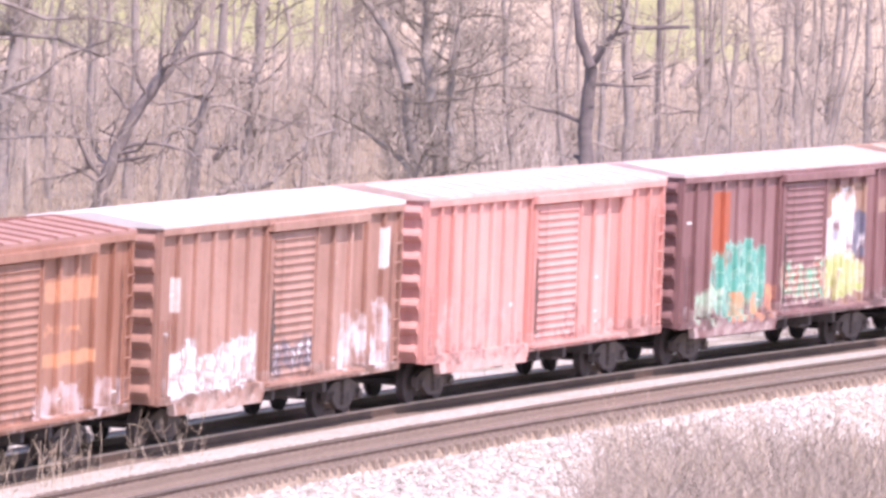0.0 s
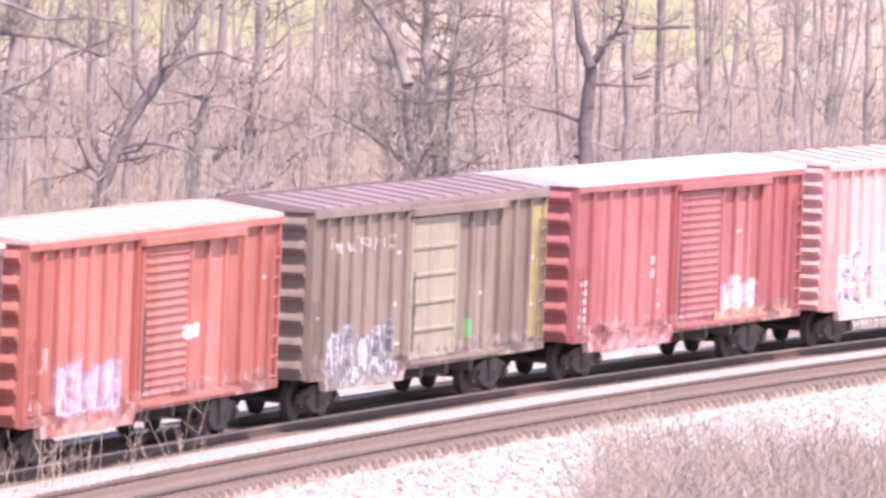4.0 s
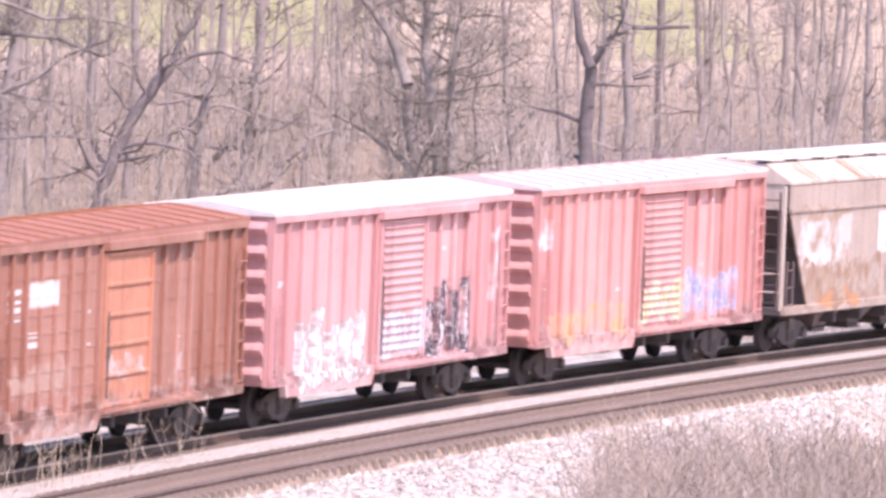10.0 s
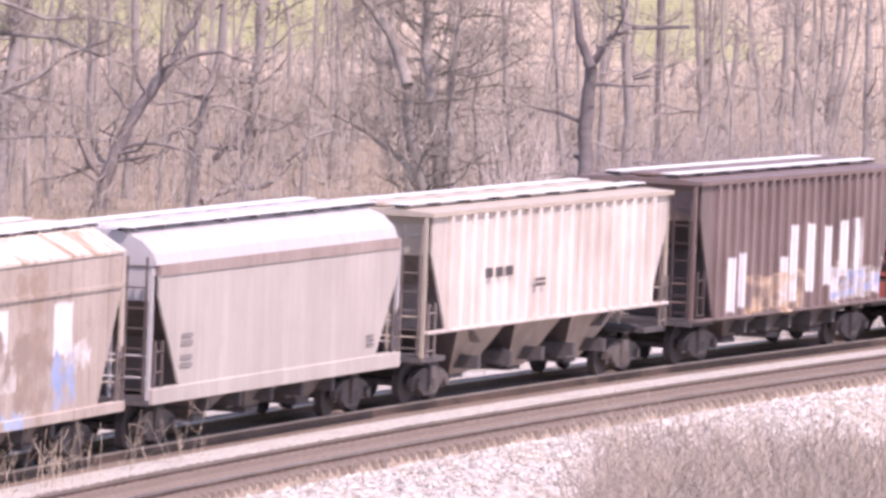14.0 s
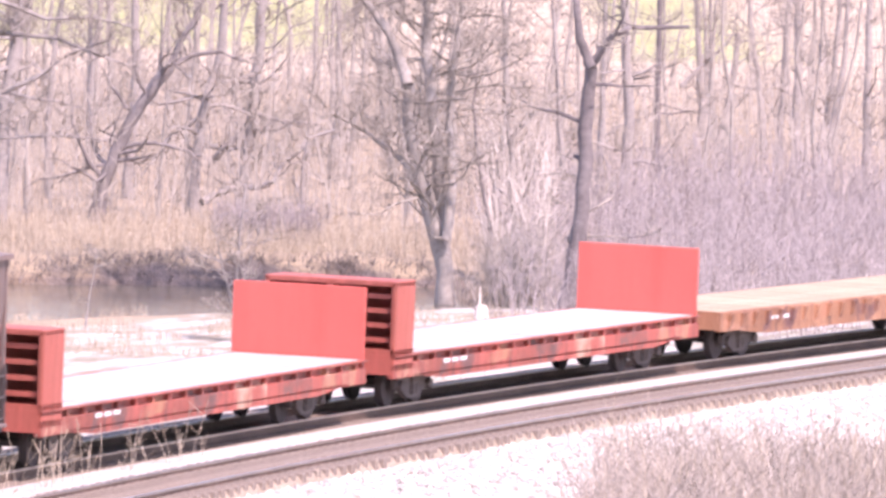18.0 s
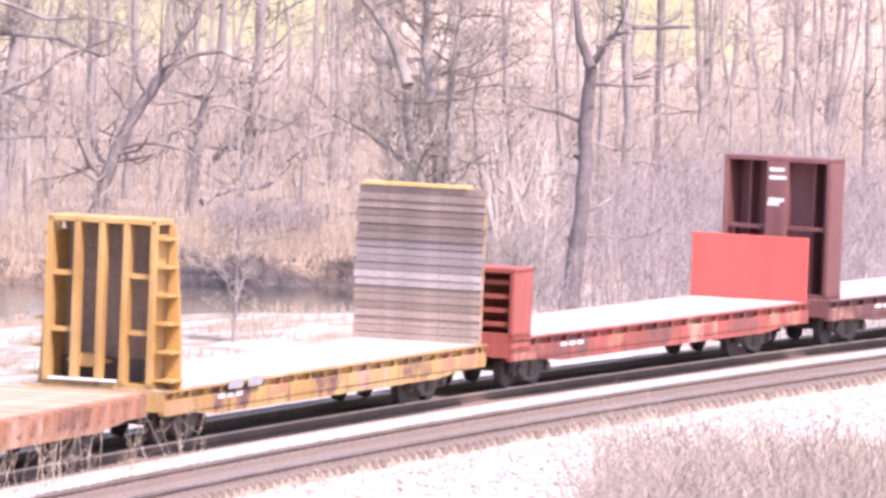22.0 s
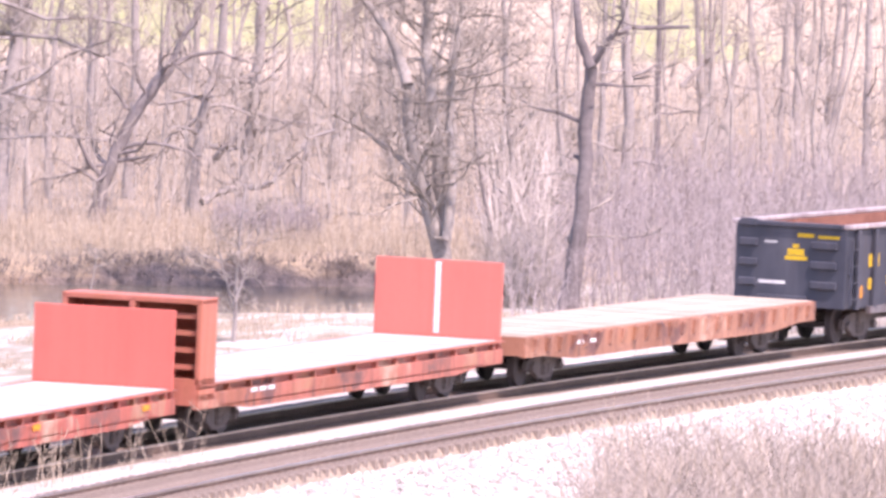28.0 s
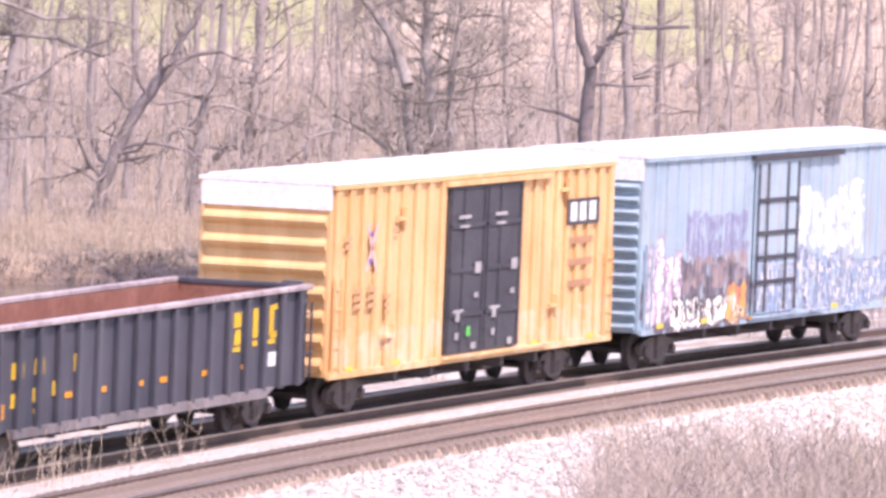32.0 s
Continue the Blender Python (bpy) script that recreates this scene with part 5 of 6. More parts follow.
r, h, mat = rack_car("yellow flat car with tall planked bulkheads", 287.55, 308.65, (0.60, 0.36, 0.12), (0.68, 0.45, 0.19), (20, (0.27, M_PLANK_TAN), (0.62, M_PLANK_PALE), (1.0, M_PLANK)), 4.72, "planks", wear=0.42)
markings(r, -h + 3.6, 1.10, 1, 0.9, 0.2, M_STEEL, y=-1.64, columns=2)
flatcar("red bulkhead flat car with a pale worn deck", 310.5, 331.35, (0.40, 0.12, 0.095), (0.58, 0.145, 0.115), end_height=2.84)
rack_car("maroon flat car with tall bulkheads, one of dark planks", 332.9, 353.95, (0.22, 0.095, 0.095), (0.27, 0.125, 0.12), (21, (0.1, M_PLANK_PALE), (0.3, M_PLANK_TAN), (1.0, M_PLANK)), 4.72, "plate")
flatcar("red bulkhead flat car with orange reflectors along the sill", 355.6, 376.3, (0.48, 0.14, 0.09), (0.61, 0.17, 0.13), end_height=2.88, lights=(0.07, 0.3, 0.56, 0.9))
flatcar("orange-red bulkhead flat car with a white stripe on its bulkhead", 377.85, 398.0, (0.52, 0.19, 0.12), (0.60, 0.20, 0.155), end_height=3.02, end_depth=1.0, stripe=True, pockets=15)
flatcar("rusty orange flat car with an empty wooden deck", 399.6, 420.0, (0.44, 0.20, 0.13), (0.52, 0.26, 0.18), pockets=24, name="flat_car", deck_mat=M_WOODDECK)


def gondola(label, s0, s1):
    root, h = car_root("gondola_car", label, "gondola", s0, s1)
    mat = paint("gondola_black_paint", root, (0.045, 0.05, 0.068), (0.072, 0.077, 0.098), rust=(0.10, 0.08, 0.075), wear=0.3)
    inner = surface("rusty_gondola_interior", (0.24, 0.105, 0.075), (0.32, 0.15, 0.11), coarse=1.0, fine=6)
    z0, z1 = 1.05, 2.98
    part("floor", B((-h + 0.05, h - 0.05, -1.45, 1.45, z0, z0 + 0.08)), inner, root)
    post = mesh_of("post", B((-0.10, 0.10, -0.06, 0.06, 0.92, z1 - 0.05)), mat, bevel=0.02)
    for sy in (-1, 1):
        a, b = sorted((sy * 1.44, sy * 1.49))
        part("side_sheet", B((-h, h, a, b, z0 - 0.1, z1)), mat, root)
        a, b = sorted((sy * 1.40, sy * 1.437))
        part("inner_lining", B((-h + 0.08, h - 0.08, a, b, z0 + 0.08, z1 - 0.03)), inner, root, "rusty brown inner wall")
        a, b = sorted((sy * 1.42, sy * 1.62))
        part("top_rail", B((-h - 0.02, h + 0.02, a, b, z1 - 0.02, z1 + 0.09)), paint("gondola_rail_paint", root, (0.30, 0.26, 0.27), (0.45, 0.40, 0.40), wear=0.5), root, bevel=0.02)
        bm = bmesh.new()
        prism(bm, [(-h + 1.6, 0.98), (-h + 1.6, 0.80), (h - 3.0, 0.78), (h - 2.4, 0.98)], "y", min(sy * 1.46, sy * 1.6), max(sy * 1.46, sy * 1.6))
        part("side_sill", bm, paint("gondola_sill_paint", root, (0.13, 0.125, 0.135), (0.24, 0.22, 0.225), wear=0.4), root)
        for k in range(17):
            part("post", post, None, root, at=pose(-h + 0.7 + (2 * h - 1.4) * k / 16, sy * 1.55, 0))
    for sx in (-1, 1):
        t = 0 if sx < 0 else 180
        e = part("end_wall", B((-h, -h + 0.06, -1.44, 1.44, 0.95, z1)), mat, root, at=pose(0, 0, 0, 0, 0, t))
        part("end_lining", B((-h + 0.062, -h + 0.09, -1.4, 1.4, z0 + 0.08, z1 - 0.03)), inner, e)
        part("end_rail", B((-h - 0.1, -h + 0.12, -1.42, 1.42, z1 - 0.03, z1 + 0.085)), mat, e, bevel=0.02)
        for y0, y1, n in ((-1.28, -0.57, 3), (0.89, 1.36, 4)):
            for k in range(n):
                part("end_rib", B((-h - 0.11, -h, y0, y1, 1.42 + k * 0.5, 1.62 + k * 0.5)), mat, e, bevel=0.03)
        part("end_sill", B((-h - 0.09, -h, -0.5, 0.85, 1.06, 1.22)), mat, e, bevel=0.02)
        ladder(root, sx * (h - 0.3), -1.63, 1.2, mat)
    yel = surface("yellow_stencil_paint", (0.70, 0.47, 0.03), (0.62, 0.40, 0.03))
    right = h - 5.0
    glyphs = (((0, 0.46, 2.35, 2.66), (0.06, 0.46, 1.98, 2.22), (0.16, 0.44, 2.22, 2.3), (0, 0.44, 1.84, 1.94)),
              ((1.3, 1.6, 2.08, 2.70), (1.3, 1.6, 1.90, 2.02)), ((2.4, 2.68, 2.1, 2.72), (2.68, 2.9, 2.62, 2.74), (2.5, 2.9, 2.02, 2.16), (2.35, 2.8, 1.9, 2.0)))
    for boxes in glyphs:
        part("marking", B(*[(right + a, right + b, -1.505, -1.494, c, d) for a, b, c, d in boxes]), yel, root, "yellow stencilled shape")
    part("marking", B((right + 2.4, right + 2.9, -1.505, -1.494, 1.42, 1.72)), M_WHITE, root)
    for x0, x1, z0, z1 in ((1.6, 2.3, 1.97, 2.29), (2.95, 3.5, 2.0, 2.33), (1.6, 2.2, 1.40, 1.68), (2.9, 3.3, 1.46, 1.74), (4.05, 4.5, 1.52, 1.82), (2.95, 3.25, 1.22, 1.32), (5.3, 5.55, 1.95, 2.3)):
        part("marking", B((-h + x0, -h + x1, -1.505, -1.494, z0, z1)), yel, root, "yellow stencilled bar")
    part("marking", B((-h + 0.75, -h + 1.2, -1.505, -1.494, 1.2, 1.5)), M_ORANGE, root, "orange reflector plate")
    reflectors(root, [-h + f for f in (5.0, 7.1, 9.4, 10.9, 13.6, 16.2)], 1.5, -1.505)
    for x0, x1, z, hh, m in ((-0.15, 0.46, 2.12, 0.1, yel), (-0.08, 0.36, 2.24, 0.16, yel), (0.05, 0.22, 2.42, 0.1, yel), (0.18, 0.62, 2.70, 0.1, yel), (0.73, 1.3, 2.69, 0.08, yel), (-0.85, -0.12, 1.5, 0.08, M_WHITE), (-0.72, -0.37, 2.52, 0.06, M_STEEL)):
        part("marking", B((-h - 0.006, -h - 0.001, -x1, -x0, z, z + hh)), m, root)
    gear(root, h, 2.2, 1.4)
    part("buffer_plate", B((-h - 0.5, -h, -0.35, 0.35, 0.72, 1.1)), M_UNDER, root)
    return root


gondola("black open gondola with a rusty inside and yellow stencils", 422.3, 442.7)


def high_boxcar(label, s0, s1, base, faded, yellow):
    root, h = car_root("high_cube_boxcar", label, "boxcar", s0, s1)
    if yellow:
        patches = [(-h + 0.2, h - 0.3, 0.95, 1.9, "haze", (0.70, 0.52, 0.34), (0.66, 0.46, 0.30))]
    else:
        patches = [(-h + 0.3, -h + 7.4, 0.8, 2.6, "blob", (0.10, 0.09, 0.11), (0.16, 0.15, 0.19), (0.12, 0.11, 0.13)), (-h + 3.0, -h + 7.4, 1.9, 3.0, "haze", (0.30, 0.24, 0.25), (0.36, 0.29, 0.28)),
                   (-h + 3.0, -h + 7.2, 2.6, 3.8, "tag", (0.30, 0.33, 0.47), (0.20, 0.22, 0.33), (0.30, 0.34, 0.46), (0.24, 0.27, 0.38)),
                   (-h + 0.4, -h + 2.8, 1.0, 3.6, "tag", (0.60, 0.46, 0.54), (0.78, 0.72, 0.75), (0.76, 0.70, 0.74), (0.34, 0.28, 0.36)),
                   (-h + 2.1, -h + 7.2, 0.85, 2.0, "tag", (0.78, 0.77, 0.72), (0.80, 0.79, 0.74), (0.76, 0.75, 0.7), (0.05, 0.045, 0.05)),
                   (-h + 5.9, -h + 7.4, 1.0, 1.9, "haze", (0.62, 0.40, 0.10), (0.5, 0.14, 0.12)),
                   (-h + 10.8, -h + 15.8, 2.3, 4.6, "tag", (0.78, 0.77, 0.76), (0.80, 0.80, 0.80), (0.70, 0.68, 0.52), (0.80, 0.80, 0.80), (0.32, 0.42, 0.50)),
                   (-h + 7.6, -h + 18, 0.9, 2.7, "tag", (0.12, 0.16, 0.24), (0.56, 0.58, 0.60), (0.22, 0.34, 0.50), (0.62, 0.64, 0.64), (0.18, 0.22, 0.30))]
    mat = paint("high_boxcar_paint", root, base, faded, rust=(0.36, 0.17, 0.06), wear=0.42, patches=patches)
    plain = paint("high_boxcar_end_paint", root, base, faded, rust=(0.30, 0.17, 0.07), wear=0.2)
    white = surface("white_roof_paint", (0.78, 0.77, 0.76), (0.84, 0.83, 0.82), coarse=0.5, rough=0.5, bump=0.05)
    z0, zt = 0.98, 5.16
    part("floor", B((-h + 0.1, h - 0.1, -1.46, 1.46, z0, z0 + 0.15)), M_UNDER, root)
    roof(root, h, zt - 0.02, white, 16, rise=0.14, half=1.57)
    for sx in (-1, 1):
        end_wall(root, h, sx, z0, zt - 0.56, 7 if yellow else 12, plain, deep=0.14)
        part("end_cap", B((-h - 0.05, -h + 0.1, -1.5, 1.5, zt - 0.56, zt - 0.02)), white if not yellow else white, root, "white upper end panel", at=pose(0, 0, 0, 0, 0, 0 if sx < 0 else 180))
    dx0, dx1 = (-h + 7.4, -h + 12.35) if yellow else (-h + 7.55, -h + 10.6)
    for sy in (-1, 1):
        a, b = sorted((sy * 1.45, sy * 1.50))
        part("side_sheet", B((-h + 0.02, h - 0.02, a, b, z0, zt - 0.02)), mat, root)
        deepness = 1.575 if yellow else 1.525
        post = mesh_of("post", B((-0.15 if yellow else -0.3, 0.15 if yellow else 0.3, min(sy * 1.5, sy * deepness), max(sy * 1.5, sy * deepness), z0 + 0.06, zt - 0.10)), mat, bevel=0.012)
        gaps = 9 if yellow else 10
        for k in range(gaps):
            part("post", post, None, root, at=pose(-h + 0.3 + (dx0 + h - 0.6) * k / (gaps - 1), 0, 0))
            part("post", post, None, root, at=pose(dx1 + 0.35 + (h - dx1 - 0.6) * k / (gaps - 1), 0, 0))
        a, b = sorted((sy * 1.50, sy * 1.60))
        part("side_sill", B((-h, h, a, b, z0 - 0.05, z0 + 0.10)), mat, root)
        part("top_chord", B((-h, h, a, b, zt - 0.12, zt - 0.03)), plain, root)
        a2, b2 = sorted((sy * 1.55, sy * 1.68))
        part("door_track", B((dx0 - 0.3, dx1 + (2.0 if yellow else 3.0), a2, b2, zt - 0.26, zt - 0.14)), M_BLACK if not yellow else mat, root)
        part("lower_track", B((dx0 - 0.3, dx1 + 2.0, a2, b2, z0 + 0.05, z0 + 0.12)), mat, root)
        dmat = M_BLACK if yellow else mat
        n = 2 if yellow else 1
        for k in range(n):
            u0, u1 = dx0 + (dx1 - dx0) * k / n + 0.02, dx0 + (dx1 - dx0) * (k + 1) / n - 0.02
            a3, b3 = sorted((sy * 1.54, sy * 1.60))
            door = part("door", B((u0, u1, a3, b3, z0 + 0.14, zt - 0.28)), dmat, root, "black plug door" if yellow else "", bevel=0.01)
            a4, b4 = sorted((sy * 1.60, sy * 1.64))
            trim = M_BLACK
            for z in (2.0, 3.0, 4.0) if yellow else (1.9, 2.5, 3.1, 3.9):
                part("door_rib", B((u0 + 0.05, u1 - 0.05, a4, b4, z - 0.05, z + 0.05)), trim, door)
            for x in (u0 + 0.05, u1 - 0.15) + ((u0 + 0.9,) if yellow else (u0 + 0.7, u1 - 0.9)):
                part("door_bar", B((x, x + 0.09, a4, b4, z0 + 0.2, zt - 0.35)), trim, door)
            if yellow and sy < 0:
                for x, z, w, hh in ((0.5, 4.15, 0.8, 0.08), (0.6, 3.95, 0.6, 0.06), (0.3, 2.05, 0.7, 0.07), (0.5, 1.85, 0.25, 0.2), (0.5, 1.45, 0.2, 0.15), (1.7, 2.35, 0.25, 0.12), (1.7, 2.9, 0.4, 0.25), (1.6, 1.2, 0.3, 0.15)):
                    if u0 + x + w < u1 + 0.05:
                        part("marking", B((u0 + x, u0 + x + w, -1.652, -1.642, z, z + hh)), M_STEEL, door)
                if k == 0:
                    part("marking", B((u0 + 1.25, u0 + 1.5, -1.652, -1.642, 1.5, 1.72)), surface("green_sticker", (0.10, 0.5, 0.12), (0.12, 0.55, 0.15)), door)
    if yellow:
        logo = part("logo_panel", B((h - 3.5, h - 1.2, -1.592, -1.578, 3.75, 4.35)), M_BLACK, root, "black logo panel with white bars")
        for x in (h - 3.3, h - 2.65, h - 1.95):
            part("logo_bar", B((x, x + 0.45, -1.602, -1.594, 3.83, 4.27)), M_WHITE, logo)
        faint = surface("lavender_stencil_paint", (0.66, 0.42, 0.40), (0.72, 0.50, 0.46))
        blue = surface("blue_stencil_paint", (0.12, 0.12, 0.34), (0.16, 0.16, 0.40))
        for t in (32, -32):
            part("logo_bar", B((-0.07, 0.07, -0.006, 0, -0.62, 0.62)), faint, root, "faded lavender cross", at=pose(-h + 2.45, -1.578, 3.72, 0, t, 0))
        for z in (4.02, 3.42):
            part("logo_spot", B((-h + 2.25, -h + 2.42, -1.592, -1.585, z - 0.06, z + 0.06)), blue, root, "blue mark on the cross")
        brown = surface("faded_brown_stencil_paint", (0.52, 0.32, 0.16), (0.58, 0.38, 0.22))
        for x, z, w, n in ((0.75, 3.9, 0.35, 2), (3.75, 4.0, 0.3, 2), (1.4, 2.75, 0.5, 3), (2.3, 2.75, 0.5, 3), (3.4, 2.55, 0.3, 3)):
            markings(root, -h + x, z, n, w, 0.11, brown, y=-1.58)
        for z in (3.3, 2.8, 2.3):
            part("marking", B((h - 3.3, h - 1.6, -1.585, -1.578, z, z + 0.16)), surface("brown_stencil_paint", (0.40, 0.22, 0.12), (0.46, 0.27, 0.16)), root)
        for x, z in ((3.9, 4.25), (3.3, 1.7), (15.0, 4.55), (14.4, 1.9)):
            part("latch", B((-h + x, -h + x + 0.5, -1.66, -1.57, z, z + 0.08), (-h + x + 0.45, -h + x + 0.6, -1.68, -1.57, z - 0.1, z + 0.3)), mat, root)
    ladder(root, -h + 0.35, -1.60, 1.2, plain, rungs=5)
    ladder(root, h - 0.35, -1.60, 1.2, plain, rungs=9 if not yellow else 5)
    reflectors(root, [-h + f for f in (1.2, 4.2, 13.5, 17.5)], 1.12, -1.607, surface("yellow_reflector", (0.8, 0.6, 0.1), (0.7, 0.5, 0.1)))
    gear(root, h, 2.5, 1.05)
    return root, h


high_boxcar("yellow high-cube boxcar with black plug doors", 444.1, 463.2, (0.63, 0.385, 0.17), (0.70, 0.46, 0.235), True)
high_boxcar("pale blue high-cube boxcar covered in graffiti", 465.4, 484.4, (0.26, 0.38, 0.46), (0.34, 0.46, 0.53), False)


# ---- trees and brush ----
def tube(verts, faces, pts, radii, n=6):
    """Adds a tapered, bending tube to a list of vertices and faces."""
    base = len(verts)
    m = len(pts)
    for i, (p, r) in enumerate(zip(pts, radii)):
        d = (pts[min(i + 1, m - 1)] - pts[max(i - 1, 0)]).normalized()
        a = d.orthogonal().normalized()
        b = d.cross(a)
        for k in range(n):
            t = 6.28319 * k / n
            verts.append(p + (a * math.cos(t) + b * math.sin(t)) * r)
    for i in range(m - 1):
        for k in range(n):
            q = base + i * n + k
            w = base + i * n + (k + 1) % n
            faces.append((q, w, w + n, q + n))


def grow(rng, start, way, length, r, bend, lift, steps=5):
    """A wandering branch: its points and radii."""
    pts, radii = [start.copy()], [r]
    d = way.normalized()
    for i in range(steps):
        d = (d + Vector((rng.gauss(0, bend), rng.gauss(0, bend), rng.gauss(0, bend) + lift))).normalized()
        pts.append(pts[-1] + d * (length / steps))
        radii.append(max(r * (1 - 0.8 * (i + 1) / steps), 0.006))
    return pts, radii


def from_lists(name, verts, faces, mat, smooth=True):
    me = bpy.data.meshes.new(name)
    me.from_pydata(verts, [], faces)
    me.materials.append(mat)
    if smooth:
        me.polygons.foreach_set("use_smooth", [True] * len(me.polygons))
    return me


def clothe(rng, root, stems, density, mats, low=0.12, reach=1.0, most=0.10):
    """Branches and twigs on the stems of a tree."""
    bv, bf, tv, tf = [], [], [], []
    for pts, radii in stems:
        total = sum((b - a).length for a, b in zip(pts, pts[1:]))
        for _ in range(max(2, int(density * total))):
            u = rng.uniform(low, 1.0) * (len(pts) - 1)
            i = min(int(u), len(pts) - 2)
            p = pts[i].lerp(pts[i + 1], u - i)
            r = (radii[i] + (radii[i + 1] - radii[i]) * (u - i)) * rng.uniform(0.2, 0.45)
            r = min(max(r, 0.02), most)
            a = rng.uniform(0, 6.283)
            way = Vector((math.cos(a), math.sin(a), rng.uniform(-0.1, 0.9)))
            ln = rng.uniform(1.0, 3.2) * reach * (0.6 + r * 7)
            bp, br = grow(rng, p, way, ln, r, 0.28, rng.uniform(-0.02, 0.14))
            tube(bv, bf, bp, br, 5)
            for _ in range(rng.randint(5, 9)):
                v = rng.uniform(0.25, 1.0) * (len(bp) - 1)
                j = min(int(v), len(bp) - 2)
                q = bp[j].lerp(bp[j + 1], v - j)
                a = rng.uniform(0, 6.283)
                tw = (bp[j + 1] - bp[j]).normalized() + Vector((math.cos(a), math.sin(a), rng.uniform(-0.3, 0.8))) * 0.9
                tp, tr = grow(rng, q, tw, ln * rng.uniform(0.25, 0.6), max(br[j] * 0.5, 0.012), 0.3, 0.05, 3)
                tube(tv, tf, tp, tr, 3)
                for _ in range(3):
                    k = rng.randint(1, 2)
                    a = rng.uniform(0, 6.283)
                    sp, sr = grow(rng, tp[k], (tp[k + 1] - tp[k]).normalized() + Vector((math.cos(a), math.sin(a), 0.4)), ln * rng.uniform(0.12, 0.3), 0.010, 0.25, 0.05, 2)
                    tube(tv, tf, sp, sr, 3)
    tagged(part("crown", from_lists("crown", bv, bf, mats[0]), None, root), kind="stuff")
    tagged(part("twig_spray", from_lists("twig_spray", tv, tf, mats[1]), None, root, "fine pale twigs"), kind="stuff")


def smooth_path(pts, radii, rng, wob):
    """Finer, slightly knotted copies of a coarse stem."""
    out, rr = [], []
    for i in range(len(pts) - 1):
        for k in range(3):
            u = k / 3
            j = Vector((rng.gauss(0, wob), rng.gauss(0, wob), 0)) if (i or k) else Vector()
            out.append(pts[i].lerp(pts[i + 1], u) + j)
            rr.append((radii[i] + (radii[i + 1] - radii[i]) * u) * rng.uniform(0.93, 1.07))
    out.append(pts[-1])
    rr.append(radii[-1])
    return out, rr


TREE_N = [0]


def tree(label, d, stems, density=2.2, dark=False, taller=8.0, reach=1.0, low=0.12, bark=None):
    """A bare tree from the lines of its trunk and main limbs: radius, then places (right of the lookout's line, height)."""
    TREE_N[0] += 1
    rng = random.Random(100 + TREE_N[0])
    foot = spot(d, stems[0][1][0][0])
    foot.z = height(foot.x, foot.y) - 0.15
    root = tagged(new("bare_tree"), label, "tree", "bare trees behind the train")
    root.location = foot
    main = bark or (M_BARK_DARK if dark else M_BARK)
    built = []
    for i, (r, line, *pale) in enumerate(stems):
        pts = [spot(d + (rng.uniform(-0.4, 0.4) if i else 0), l, z) - foot for l, z in line]
        if i == 0:
            pts[0].z = 0.0
        radii = [r * (1 - 0.45 * k / (len(pts) - 1)) for k in range(len(pts))]
        if i == 0 and taller and len(stems) < 2 or (i in (1, 2) and r > 0.1 and line[-1][1] > 6.3 and line[-1][1] - line[-2][1] > 0.4):
            d2 = (pts[-1] - pts[-2]).normalized()
            more, mr = grow(rng, pts[-1], d2, taller, radii[-1], 0.12, 0.12, 5)
            pts, radii = pts + more[1:], radii + mr[1:]
        else:
            radii = [r * (1 - (0.3 if i == 0 else 0.6) * k / (len(pts) - 1)) for k in range(len(pts))]
        if i == 0:
            radii[0] *= 1.35
        sp, sr = smooth_path(pts, radii, rng, r * 0.12)
        built.append((sp, sr))
        v, f = [], []
        tube(v, f, sp, sr, 8)
        part("trunk" if i == 0 else "limb", from_lists("trunk", v, f, M_TWIG if pale else main), None, root, "pale broken limb" if pale else "")
    clothe(rng, root, built, density, (M_TWIG if bark is M_BARK_PALE else main, M_TWIG), low, reach, 0.045 if bark is M_BARK_PALE else 0.10)
    return root


def wild_tree(rng, d, l, tall, r, density=1.7):
    lean = rng.gauss(0, 0.08)
    line = [(l, 0.0)]
    for k in range(1, 5):
        line.append((l + lean * tall * k / 4 + rng.gauss(0, 0.12), -1.3 + tall * k / 4))
    tree("slender bare grey tree in the wood", d, [(r, line)], density, False, 3.0, bark=M_BARK_FAR)


tree("tall dark forked tree behind the line", 278, [(0.276, [(3.69, -1.33), (3.79, -0.09), (3.95, 1.22), (3.99, 2.85), (4.02, 4.48), (4.12, 5.78)]),
     (0.162, [(4.12, 5.78), (3.94, 6.26), (3.73, 6.74), (3.64, 7.72), (3.53, 9.01)]),
     (0.13, [(4.12, 5.78), (4.43, 6.36), (4.73, 6.69), (5.21, 6.95), (5.94, 6.97), (6.91, 7.02)]),
     (0.065, [(3.63, 0.75), (3.78, 1.32), (4.21, 1.65), (4.85, 2.05)], True),
     (0.049, [(3.50, 0.83), (3.98, 0.92), (5.28, 0.92)], True)], 0.8, dark=True, low=0.6)
tree("dark leaning tree with a broken crown", 318, [(0.26, [(-11.53, -1.25), (-11.29, 0.28), (-10.85, 1.41), (-10.23, 2.73), (-9.60, 3.67), (-9.12, 4.28)]),
     (0.112, [(-9.12, 4.28), (-8.84, 5.09), (-8.45, 5.75), (-8.09, 6.50), (-7.84, 7.63)]),
     (0.093, [(-9.12, 4.28), (-8.42, 4.67), (-7.49, 4.81), (-6.74, 4.49)])], 2.4, bark=M_BARK_MID)
